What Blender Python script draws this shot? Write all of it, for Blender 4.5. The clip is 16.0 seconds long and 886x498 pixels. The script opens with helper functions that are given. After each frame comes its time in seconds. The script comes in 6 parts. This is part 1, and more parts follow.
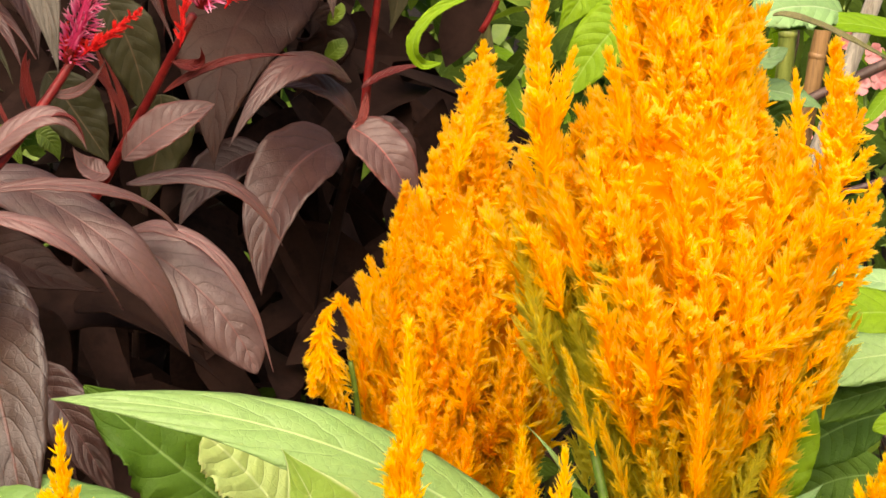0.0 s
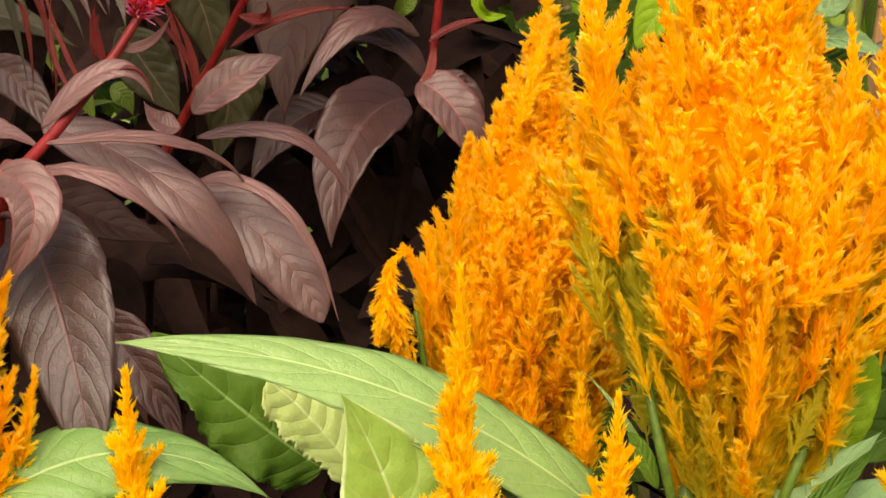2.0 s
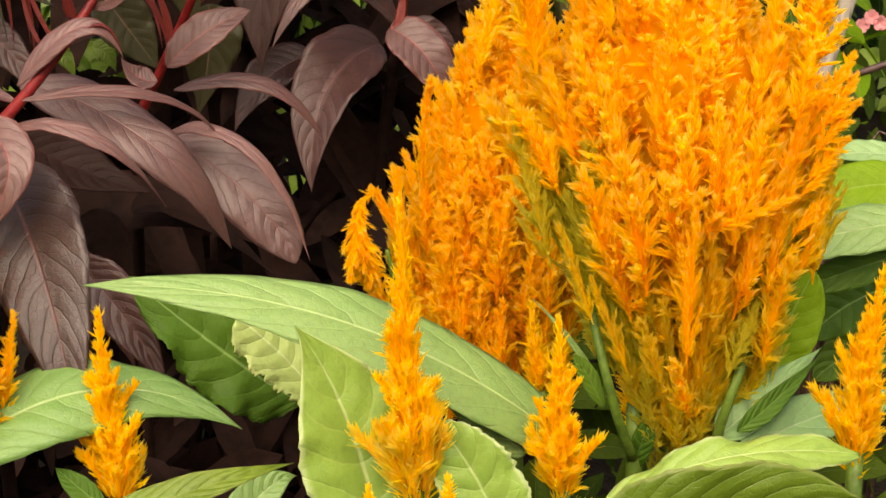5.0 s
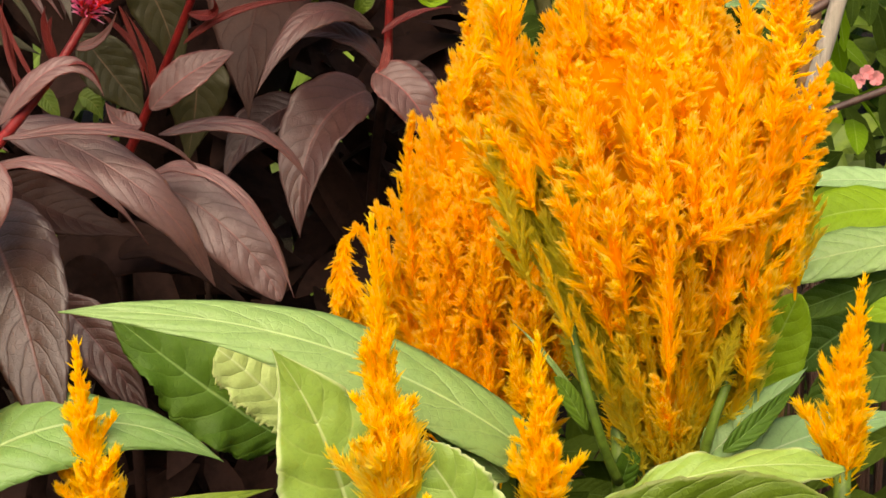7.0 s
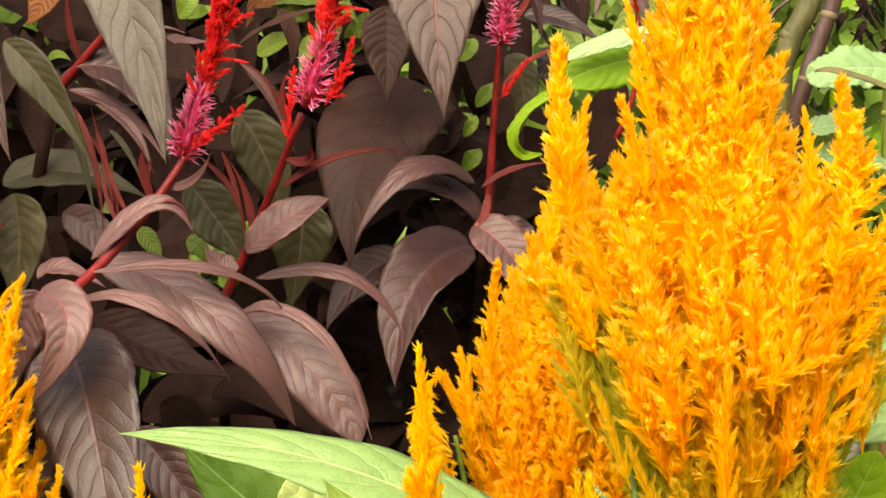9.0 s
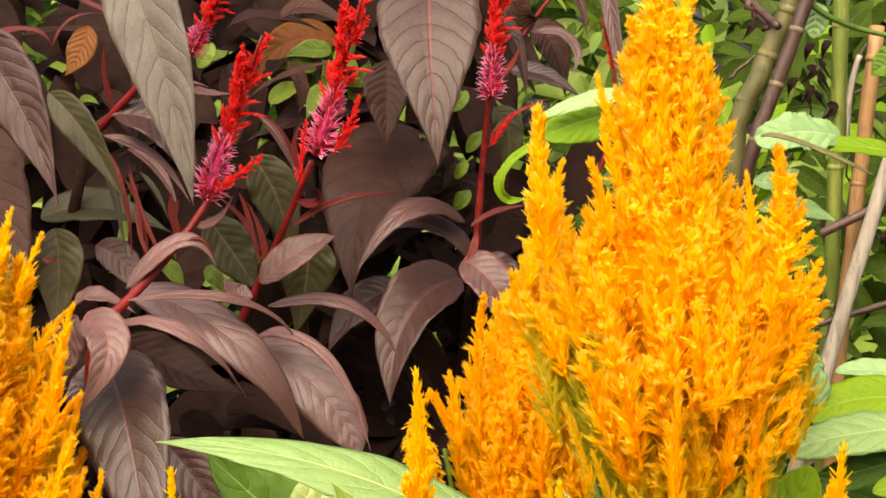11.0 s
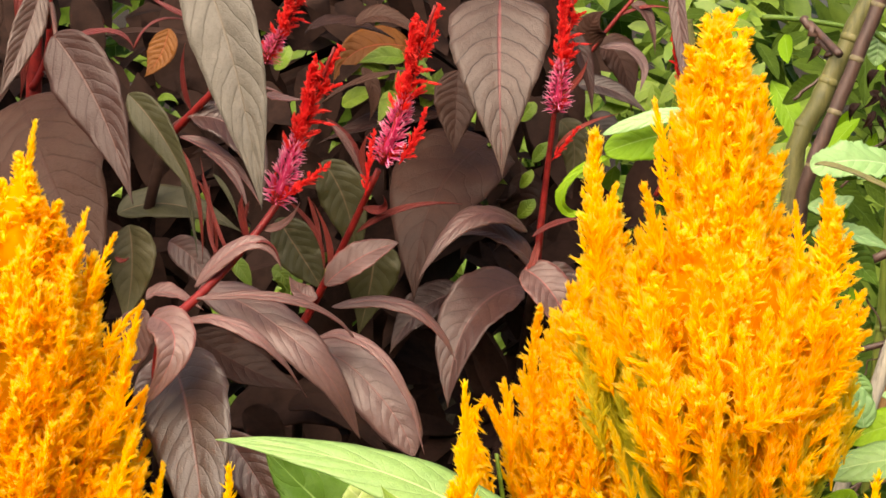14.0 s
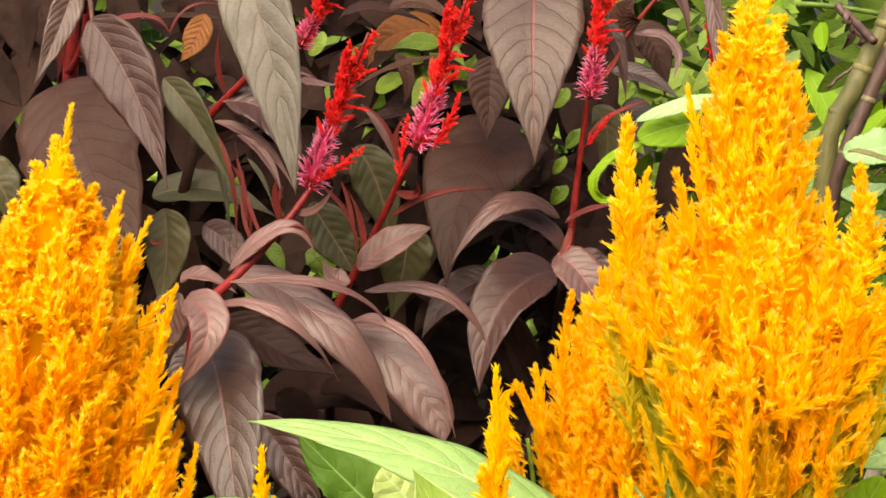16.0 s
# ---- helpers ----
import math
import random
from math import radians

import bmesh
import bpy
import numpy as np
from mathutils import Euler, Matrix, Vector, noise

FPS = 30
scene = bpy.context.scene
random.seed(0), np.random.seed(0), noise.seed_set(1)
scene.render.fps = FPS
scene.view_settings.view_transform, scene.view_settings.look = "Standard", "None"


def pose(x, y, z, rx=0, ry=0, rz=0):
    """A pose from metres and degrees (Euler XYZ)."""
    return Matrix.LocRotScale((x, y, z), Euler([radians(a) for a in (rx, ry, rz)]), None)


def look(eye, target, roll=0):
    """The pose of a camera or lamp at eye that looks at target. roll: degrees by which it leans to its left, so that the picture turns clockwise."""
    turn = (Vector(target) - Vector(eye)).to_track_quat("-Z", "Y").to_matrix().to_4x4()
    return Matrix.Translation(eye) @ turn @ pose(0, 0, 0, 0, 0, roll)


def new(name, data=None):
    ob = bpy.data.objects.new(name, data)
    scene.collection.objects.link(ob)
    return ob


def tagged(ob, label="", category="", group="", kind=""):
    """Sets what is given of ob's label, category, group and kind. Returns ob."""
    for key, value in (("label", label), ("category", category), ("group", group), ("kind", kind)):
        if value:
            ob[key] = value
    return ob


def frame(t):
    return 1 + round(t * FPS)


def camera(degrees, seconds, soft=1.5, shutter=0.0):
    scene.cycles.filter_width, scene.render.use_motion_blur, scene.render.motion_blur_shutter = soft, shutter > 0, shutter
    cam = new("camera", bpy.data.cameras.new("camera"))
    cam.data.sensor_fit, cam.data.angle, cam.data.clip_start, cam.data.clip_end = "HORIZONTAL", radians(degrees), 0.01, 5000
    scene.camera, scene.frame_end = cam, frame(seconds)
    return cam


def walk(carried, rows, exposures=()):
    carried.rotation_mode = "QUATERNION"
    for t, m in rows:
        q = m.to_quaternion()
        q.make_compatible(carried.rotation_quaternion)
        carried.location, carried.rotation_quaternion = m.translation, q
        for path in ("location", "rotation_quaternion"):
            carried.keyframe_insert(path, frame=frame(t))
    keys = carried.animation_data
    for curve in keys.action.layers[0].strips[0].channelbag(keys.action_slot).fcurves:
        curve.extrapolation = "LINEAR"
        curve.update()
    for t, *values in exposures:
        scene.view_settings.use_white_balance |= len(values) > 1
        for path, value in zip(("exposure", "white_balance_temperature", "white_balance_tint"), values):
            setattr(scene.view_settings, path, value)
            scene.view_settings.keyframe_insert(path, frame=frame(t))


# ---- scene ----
# ---- camera ----
cam = camera(30, 16.0, soft=1.6)


def aim(x, y, z, yaw, pitch, roll):
    m = Matrix.Translation((x, y, z)) @ Euler((radians(90 + pitch), 0, radians(yaw))).to_matrix().to_4x4()
    return m @ pose(0, 0, 0, 0, 0, roll)


walk(cam, [
    (0, aim(-0.0807, 0.0533, 0.6627, -10.74, -14.53, 3.59)),
    (0.5, aim(-0.0790, 0.0519, 0.6582, -10.12, -15.07, 3.67)),
    (1, aim(-0.0748, 0.0474, 0.6556, -8.39, -15.66, 3.41)),
    (1.5, aim(-0.0725, 0.0440, 0.6561, -7.79, -15.80, 3.13)),
    (2, aim(-0.0693, 0.0437, 0.6592, -7.48, -15.93, 2.61)),
    (2.5, aim(-0.0686, 0.0416, 0.6675, -8.03, -17.50, 1.87)),
    (3, aim(-0.0677, 0.0350, 0.6687, -8.47, -18.00, 1.92)),
    (3.5, aim(-0.0615, 0.0310, 0.6648, -7.46, -18.58, 1.30)),
    (4, aim(-0.0512, 0.0219, 0.6672, -6.31, -18.38, 0.80)),
    (6.5, aim(-0.0345, 0.0064, 0.6500, -6.10, -16.45, -0.40)),
    (7, aim(-0.0289, 0.0054, 0.6408, -5.64, -14.70, -0.89)),
    (7.5, aim(-0.0262, 0.0028, 0.6309, -5.28, -10.29, -0.94)),
    (8, aim(-0.0126, 0.0003, 0.6228, -1.37, -9.32, -0.98)),
    (8.5, aim(0.0003, 0.0000, 0.6203, -0.00, -7.99, -0.06)),
    (9, aim(0.0106, -0.0020, 0.6230, 0.41, -8.14, -0.23)),
    (11.5, aim(0.0081, -0.1105, 0.6465, 0.06, -7.43, 0.86)),
    (12, aim(0.0115, -0.1122, 0.6449, 0.45, -7.57, 1.19)),
    (12.5, aim(0.0150, -0.1155, 0.6461, 1.40, -7.76, 1.89)),
    (13, aim(0.0185, -0.1158, 0.6486, 2.51, -8.21, 1.87)),
    (13.5, aim(0.0176, -0.1171, 0.6563, 2.70, -8.12, 2.19)),
    (14, aim(0.0187, -0.1185, 0.6598, 2.75, -8.02, 2.42)),
    (14.5, aim(0.0194, -0.1182, 0.6608, 2.71, -8.03, 2.44)),
    (15, aim(0.0193, -0.1186, 0.6606, 2.61, -7.94, 2.47)),
    (15.5, aim(0.0213, -0.1200, 0.6596, 3.23, -8.03, 2.58)),
    (16, aim(0.0196, -0.1220, 0.6592, 3.91, -8.51, 2.60)),
], exposures=[(0, 1.00, 7700, 15), (1, 0.90, 7700, 15), (3, 0.80, 7700, 16), (7, 0.74, 7700, 16), (7.6, 1.00, 7700, 14), (8.5, 1.13, 7700, 12), (10, 1.12, 7700, 13), (11.5, 1.04, 7700, 15), (13, 1.10, 7700, 14), (14, 1.19, 7700, 12), (16, 1.24, 7700, 11)])

# ---- light ----
world = bpy.data.worlds.new("world")
scene.world = world
world.use_nodes = True
wn = world.node_tree.nodes
sky = wn.new("ShaderNodeTexSky")
sky.sky_type, sky.sun_disc, sky.sun_elevation, sky.sun_rotation = "NISHITA", False, radians(48), radians(193)
sky.air_density, sky.dust_density, sky.ozone_density = 1.0, 5.0, 1.0
wn["Background"].inputs["Strength"].default_value = 0.15
world.node_tree.links.new(sky.outputs[0], wn["Background"].inputs["Color"])
sun = new("sun", bpy.data.lights.new("sun", "SUN"))
sun.data.energy, sun.data.angle, sun.data.color = 3.7, radians(75), (1.0, 0.95, 0.87)
sun.matrix_world = look((-0.8, -1.9, 2.3), (0, 0, 0))


# ---- materials ----
class Nodes:
    def __init__(self, name):
        self.mat = bpy.data.materials.new(name)
        self.mat.use_nodes = True
        self.t = self.mat.node_tree
        self.bsdf = self.t.nodes["Principled BSDF"]
        self.out = self.t.nodes["Material Output"]

    def add(self, kind, **ins):
        n = self.t.nodes.new(kind)
        for k, v in ins.items():
            self.put(n.inputs[k], v)
        return n

    def put(self, socket, v):
        if isinstance(v, bpy.types.NodeSocket):
            self.t.links.new(v, socket)
        else:
            socket.default_value = v

    def math(self, op, a, b=0.0, c=0.0):
        n = self.t.nodes.new("ShaderNodeMath")
        n.operation = op
        for k, v in enumerate((a, b, c)):
            self.put(n.inputs[k], v)
        return n.outputs[0]

    def mix(self, f, a, b, blend="MIX"):
        n = self.t.nodes.new("ShaderNodeMix")
        n.data_type, n.blend_type = "RGBA", blend
        self.put(n.inputs[0], f)
        self.put(n.inputs[6], a if isinstance(a, bpy.types.NodeSocket) else (*a, 1))
        self.put(n.inputs[7], b if isinstance(b, bpy.types.NodeSocket) else (*b, 1))
        return n.outputs[2]

    def smooth(self, x, lo, hi):
        n = self.t.nodes.new("ShaderNodeMapRange")
        n.interpolation_type = "SMOOTHSTEP"
        self.put(n.inputs[0], x)
        n.inputs[1].default_value, n.inputs[2].default_value = lo, hi
        return n.outputs[0]

    def noise(self, scale, detail=3.0, rough=0.55, vec=None):
        n = self.t.nodes.new("ShaderNodeTexNoise")
        n.inputs["Scale"].default_value, n.inputs["Detail"].default_value = scale, detail
        n.inputs["Roughness"].default_value = rough
        if vec is None:
            vec = self.t.nodes.new("ShaderNodeTexCoord").outputs["Object"]
        self.t.links.new(vec, n.inputs["Vector"])
        return n.outputs[0]

    def finish(self, colour, rough, bump=None, strength=0.3, dist=0.001, thin=0.0, glow=None, spec=0.5):
        self.put(self.bsdf.inputs["Base Color"], colour)
        self.put(self.bsdf.inputs["Roughness"], rough)
        self.bsdf.inputs["Specular IOR Level"].default_value = spec
        normal = None
        if bump is not None:
            b = self.add("ShaderNodeBump", Strength=strength, Distance=dist, Height=bump)
            normal = b.outputs[0]
            self.put(self.bsdf.inputs["Normal"], normal)
        if thin:
            tr = self.add("ShaderNodeBsdfTranslucent", Color=glow if glow is not None else colour)
            m = self.add("ShaderNodeMixShader")
            m.inputs[0].default_value = thin
            self.t.links.new(self.bsdf.outputs[0], m.inputs[1])
            self.t.links.new(tr.outputs[0], m.inputs[2])
            self.t.links.new(m.outputs[0], self.out.inputs[0])
        return self.mat


def leaf_material(name, main, other, vein, rough, thin, veins=9.0, show=0.32, rib=(0.3, 0.3, 0.1), relief=0.3, edge=None, spec=0.5):
    """A leaf blade: two tones, side veins and a midrib laid out along the leaf's own length and width."""
    n = Nodes(name)
    uv = n.add("ShaderNodeSeparateXYZ", Vector=n.add("ShaderNodeUVMap").outputs[0])
    u, v = uv.outputs[0], n.math("ABSOLUTE", uv.outputs[1])
    warp = n.math("MULTIPLY", n.math("SUBTRACT", n.noise(32, 3), 0.5), 0.15)
    ph = n.math("ADD", n.math("SUBTRACT", u, n.math("MULTIPLY", n.math("POWER", v, 1.35), 0.22)), warp)
    fr = n.math("FRACT", n.math("MULTIPLY", ph, veins))
    d = n.math("SUBTRACT", 0.5, n.math("ABSOLUTE", n.math("SUBTRACT", fr, 0.5)))
    n.mat["veins"] = veins
    side = n.math("SUBTRACT", 1.0, n.smooth(d, 0.008, 0.075))
    mid = n.math("SUBTRACT", 1.0, n.smooth(v, 0.012, 0.05))
    rnd = n.add("ShaderNodeObjectInfo").outputs["Random"]
    tone = n.math("ADD", n.math("MULTIPLY", n.noise(28, 4, 0.62), 0.8), n.math("MULTIPLY", n.math("SUBTRACT", rnd, 0.5), 0.7))
    c = n.mix(n.smooth(tone, 0.15, 0.75), main, other)
    fine = n.noise(420, 4, 0.65)
    c = n.mix(n.math("MULTIPLY", n.smooth(fine, 0.45, 0.72), 0.28), c, tuple(x * 0.6 for x in main))
    c = n.mix(n.math("MULTIPLY", side, show), c, vein)
    c = n.mix(n.math("MULTIPLY", mid, 0.5), c, rib)
    if edge:
        c = n.mix(n.math("MULTIPLY", n.smooth(n.math("ADD", v, n.math("MULTIPLY", fine, 0.12)), 0.9, 1.1), 0.4), c, edge)
    net = n.t.nodes.new("ShaderNodeTexVoronoi")
    net.feature = "DISTANCE_TO_EDGE"
    net.inputs["Scale"].default_value = 330
    n.t.links.new(n.t.nodes.new("ShaderNodeTexCoord").outputs["Object"], net.inputs["Vector"])
    cell = n.math("SUBTRACT", 1.0, n.smooth(net.outputs[0], 0.0, 0.12))
    c = n.mix(n.math("MULTIPLY", cell, 0.10 * show), c, vein)
    pillow = n.math("MULTIPLY", n.math("POWER", n.math("MULTIPLY", d, 2.0), 0.6), 0.55)
    h = n.math("SUBTRACT", n.math("SUBTRACT", n.math("ADD", n.math("ADD", n.math("MULTIPLY", n.noise(60, 2), 1.1), pillow), n.math("MULTIPLY", n.noise(260, 5, 0.7), 0.5)), n.math("MULTIPLY", cell, 0.15)), n.math("ADD", n.math("MULTIPLY", side, 0.3), n.math("MULTIPLY", mid, 0.7)))
    r = n.math("ADD", rough - 0.08, n.math("MULTIPLY", fine, 0.2))
    return n.finish(c, r, h, 1.6 * relief, 0.0012, thin, c, spec)


def floret_material(name, deep, main, tip, aged, thin=0.62, rough=0.5, pale=0.0):
    """Plume florets: darker throats, paler tips; the object's colour says how faded they are."""
    n = Nodes(name)
    along = n.add("ShaderNodeSeparateXYZ", Vector=n.add("ShaderNodeUVMap").outputs[0])
    a, one = along.outputs[0], along.outputs[1]
    info = n.add("ShaderNodeObjectInfo")
    age = n.add("ShaderNodeSeparateColor", Color=info.outputs["Color"]).outputs[0]
    c = n.mix(n.smooth(a, 0.0, 0.5), deep, main)
    c = n.mix(n.math("MULTIPLY", n.smooth(a, 0.45, 1.0), n.math("MAXIMUM", one, pale)), c, tip)
    patch = n.noise(55, 2, vec=n.add("ShaderNodeNewGeometry").outputs["Position"])
    c = n.mix(n.math("MULTIPLY", n.smooth(n.math("ADD", patch, n.math("MULTIPLY", info.outputs["Random"], 0.25)), 0.5, 0.9), 0.4), c, deep)
    f = n.smooth(n.math("ADD", age, n.math("MULTIPLY", n.math("SUBTRACT", one, 0.5), 0.35)), 0.15, 0.9)
    c = n.mix(f, c, aged)
    return n.finish(c, rough, None, thin=thin, glow=c, spec=0.15)


def plain(name, a, b, scale, rough, relief=0.3, dist=0.0006, stretch=(1, 1, 1), thin=0.0, spec=0.4):
    n = Nodes(name)
    tc = n.t.nodes.new("ShaderNodeTexCoord").outputs["Object"]
    mp = n.add("ShaderNodeMapping", Vector=tc)
    mp.inputs["Scale"].default_value = stretch
    big, small = n.noise(scale, 3, vec=mp.outputs[0]), n.noise(scale * 9, 4, 0.65, vec=mp.outputs[0])
    rnd = n.add("ShaderNodeObjectInfo").outputs["Random"]
    f = n.math("ADD", n.math("MULTIPLY", big, 0.7), n.math("ADD", n.math("MULTIPLY", small, 0.4), n.math("MULTIPLY", rnd, 0.15)))
    c = n.mix(n.smooth(f, 0.35, 0.85), a, b)
    spot = n.math("MULTIPLY", n.smooth(n.noise(scale * 2.7, 4, 0.6, vec=mp.outputs[0]), 0.5, 0.66), 0.45)
    c = n.mix(spot, c, tuple(0.4 * x for x in a))
    return n.finish(c, rough, small, relief, dist, thin, c, spec)


M_YELLOW = floret_material("yellow_florets", (1.0, 0.575, 0.004), (1.0, 0.745, 0.008), (1.0, 0.92, 0.33), (0.69, 0.65, 0.08), thin=0.83, rough=0.6, pale=0.4)
M_YOUNG = floret_material("young_yellow_florets", (1.0, 0.66, 0.004), (1.0, 0.78, 0.01), (1.0, 0.91, 0.25), (0.77, 0.74, 0.2), thin=0.8, rough=0.6)
M_RED = floret_material("red_florets", (0.55, 0.010, 0.014), (0.78, 0.034, 0.032), (0.90, 0.15, 0.11), (0.6, 0.02, 0.12), thin=0.5)
M_PINK = floret_material("magenta_florets", (0.58, 0.03, 0.12), (0.80, 0.15, 0.34), (1.0, 0.80, 0.90), (0.6, 0.05, 0.2), thin=0.45, pale=0.6)
M_DARK = leaf_material("bronze_leaf", (0.0430, 0.0166, 0.0129), (0.0880, 0.0386, 0.0304), (0.020, 0.011, 0.008), 0.40, 0.10, show=0.42, spec=0.42, rib=(0.13, 0.045, 0.04), veins=10.0, relief=0.2)
# darker copy of bronze_leaf: dimmer light further back is put into its colour
M_DIM = leaf_material("dim_bronze_leaf", (0.0180, 0.0074, 0.0055), (0.0370, 0.0166, 0.0110), (0.010, 0.005, 0.004), 0.48, 0.06, show=0.25, spec=0.11, rib=(0.035, 0.014, 0.011), veins=10.0, relief=0.24)
# bronze taken down to near black: the bed's inner shade is in this colour
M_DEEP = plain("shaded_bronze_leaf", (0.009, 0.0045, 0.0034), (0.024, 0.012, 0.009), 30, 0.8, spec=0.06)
M_ROSE = leaf_material("rosy_bronze_leaf", (0.0830, 0.0396, 0.0340), (0.1400, 0.0764, 0.0690), (0.075, 0.028, 0.025), 0.40, 0.14, show=0.42, spec=0.42, rib=(0.30, 0.05, 0.045), veins=9.0, edge=(0.26, 0.06, 0.05), relief=0.2)
M_DUSK = leaf_material("dusky_bronze_leaf", (0.0320, 0.0120, 0.0092), (0.0570, 0.0230, 0.0184), (0.022, 0.011, 0.009), 0.42, 0.08, show=0.3, spec=0.26, rib=(0.10, 0.04, 0.03), veins=10.0, relief=0.2)
M_TAUPE = leaf_material("taupe_bronze_leaf", (0.0580, 0.0276, 0.0239), (0.0960, 0.0506, 0.0451), (0.05, 0.026, 0.019), 0.40, 0.10, show=0.42, spec=0.42, rib=(0.16, 0.06, 0.05), veins=10.0, relief=0.2)
M_UMBER = leaf_material("umber_leaf", (0.0260, 0.0120, 0.0083), (0.0540, 0.0258, 0.0184), (0.016, 0.009, 0.007), 0.40, 0.08, show=0.42, spec=0.42, rib=(0.12, 0.045, 0.04), veins=11.0, relief=0.2)
M_SLATE = leaf_material("veined_bronze_leaf", (0.0340, 0.0184, 0.0129), (0.0600, 0.0350, 0.0267), (0.012, 0.006, 0.005), 0.42, 0.08, show=0.6, spec=0.30, rib=(0.17, 0.03, 0.035), veins=9.0, relief=0.26)
M_REDLEAF = leaf_material("thin_red_leaf", (0.09, 0.008, 0.006), (0.16, 0.023, 0.016), (0.1, 0.01, 0.01), 0.45, 0.2, spec=0.3, rib=(0.2, 0.03, 0.03))
M_SAGE = leaf_material("sage_bronze_leaf", (0.060, 0.051, 0.040), (0.104, 0.091, 0.073), (0.035, 0.029, 0.020), 0.44, 0.12, show=0.26, spec=0.24, rib=(0.12, 0.09, 0.06), veins=9.0, relief=0.3)
M_OLIVE = leaf_material("olive_bronze_leaf", (0.032, 0.030, 0.010), (0.058, 0.050, 0.020), (0.018, 0.018, 0.008), 0.5, 0.14, spec=0.25, rib=(0.16, 0.10, 0.06), relief=0.14)
M_RUST = leaf_material("rust_leaf", (0.10, 0.030, 0.004), (0.15, 0.052, 0.007), (0.07, 0.014, 0.008), 0.5, 0.25, spec=0.2, rib=(0.3, 0.05, 0.03))
M_GREEN = leaf_material("green_leaf", (0.140, 0.274, 0.065), (0.218, 0.349, 0.106), (0.27, 0.40, 0.15), 0.46, 0.28, rib=(0.48, 0.62, 0.28), veins=8.0, relief=0.35, show=0.2)
M_PALE = leaf_material("pale_green_leaf", (0.34, 0.46, 0.13), (0.44, 0.54, 0.19), (0.40, 0.50, 0.19), 0.45, 0.30, rib=(0.6, 0.7, 0.35), veins=7.0, relief=0.35, edge=(0.5, 0.45, 0.2), show=0.2)
M_MID = leaf_material("deep_green_leaf", (0.048, 0.115, 0.008), (0.085, 0.165, 0.014), (0.10, 0.19, 0.03), 0.55, 0.25, rib=(0.25, 0.4, 0.12), veins=8.0, relief=0.35, show=0.2, spec=0.22)
M_FRESH = leaf_material("fresh_green_leaf", (0.202, 0.336, 0.050), (0.280, 0.403, 0.084), (0.35, 0.45, 0.14), 0.48, 0.3, rib=(0.5, 0.6, 0.28), veins=7.0, relief=0.3, edge=(0.75, 0.75, 0.5), show=0.2)
M_MINT = leaf_material("mint_green_leaf", (0.195, 0.351, 0.124), (0.260, 0.429, 0.169), (0.27, 0.40, 0.19), 0.5, 0.3, rib=(0.5, 0.62, 0.38), veins=6.0, relief=0.35, show=0.25)
M_MOSS = leaf_material("moss_green_leaf", (0.095, 0.165, 0.008), (0.155, 0.235, 0.014), (0.17, 0.25, 0.03), 0.5, 0.35, show=0.2, rib=(0.22, 0.28, 0.06), edge=(0.3, 0.3, 0.1))
# green leaf with the shade behind the canes mixed into its colour
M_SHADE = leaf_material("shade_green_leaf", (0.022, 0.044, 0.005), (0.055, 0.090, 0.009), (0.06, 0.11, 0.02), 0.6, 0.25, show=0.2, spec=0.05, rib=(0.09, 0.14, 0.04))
M_LIME = leaf_material("lime_leaf", (0.15, 0.29, 0.007), (0.21, 0.36, 0.012), (0.28, 0.45, 0.06), 0.5, 0.42, rib=(0.35, 0.5, 0.12), show=0.2, spec=0.2)


M_STEM = plain("green_stem", (0.040, 0.085, 0.008), (0.09, 0.15, 0.018), 60, 0.5, spec=0.25)
M_REDSTEM = plain("crimson_stem", (0.085, 0.004, 0.005), (0.19, 0.014, 0.012), 70, 0.42, spec=0.22)
M_SOIL = plain("dark_soil", (0.008, 0.006, 0.005), (0.026, 0.020, 0.015), 30, 0.95, 0.8, 0.01, spec=0.05)
M_BAMBOO = plain("green_bamboo", (0.085, 0.125, 0.018), (0.20, 0.23, 0.045), 45, 0.45, 0.25, stretch=(3, 3, 0.5))
M_OLIVECANE = plain("olive_cane", (0.055, 0.055, 0.013), (0.13, 0.115, 0.036), 60, 0.55, 0.4, stretch=(3, 3, 0.5))
M_BROWNCANE = plain("brown_twig", (0.032, 0.015, 0.011), (0.088, 0.047, 0.034), 60, 0.5, stretch=(3, 3, 0.6))
M_TAN = plain("tan_cane", (0.17, 0.088, 0.03), (0.30, 0.17, 0.068), 50, 0.5, 0.35, stretch=(4, 4, 0.4))
M_GREY = plain("weathered_wood", (0.16, 0.14, 0.105), (0.36, 0.325, 0.26), 40, 0.8, 0.6, stretch=(6, 6, 0.35))
M_JOINT = plain("cane_joint", (0.07, 0.055, 0.025), (0.17, 0.14, 0.07), 60, 0.6)
M_BLOSSOM = plain("pink_petal", (0.75, 0.22, 0.24), (0.85, 0.42, 0.42), 60, 0.6, thin=0.3)
M_HEDGE = plain("hedge_leaf", (0.06, 0.13, 0.012), (0.20, 0.29, 0.04), 6, 0.5, thin=0.35)


# ---- building helpers ----
rng = np.random.default_rng(7)


def place(ob, parent):
    if parent is not None:
        ob.parent = parent
        ob.matrix_parent_inverse = Matrix.Translation(-parent.location) if parent.type == "EMPTY" else Matrix()
    return ob


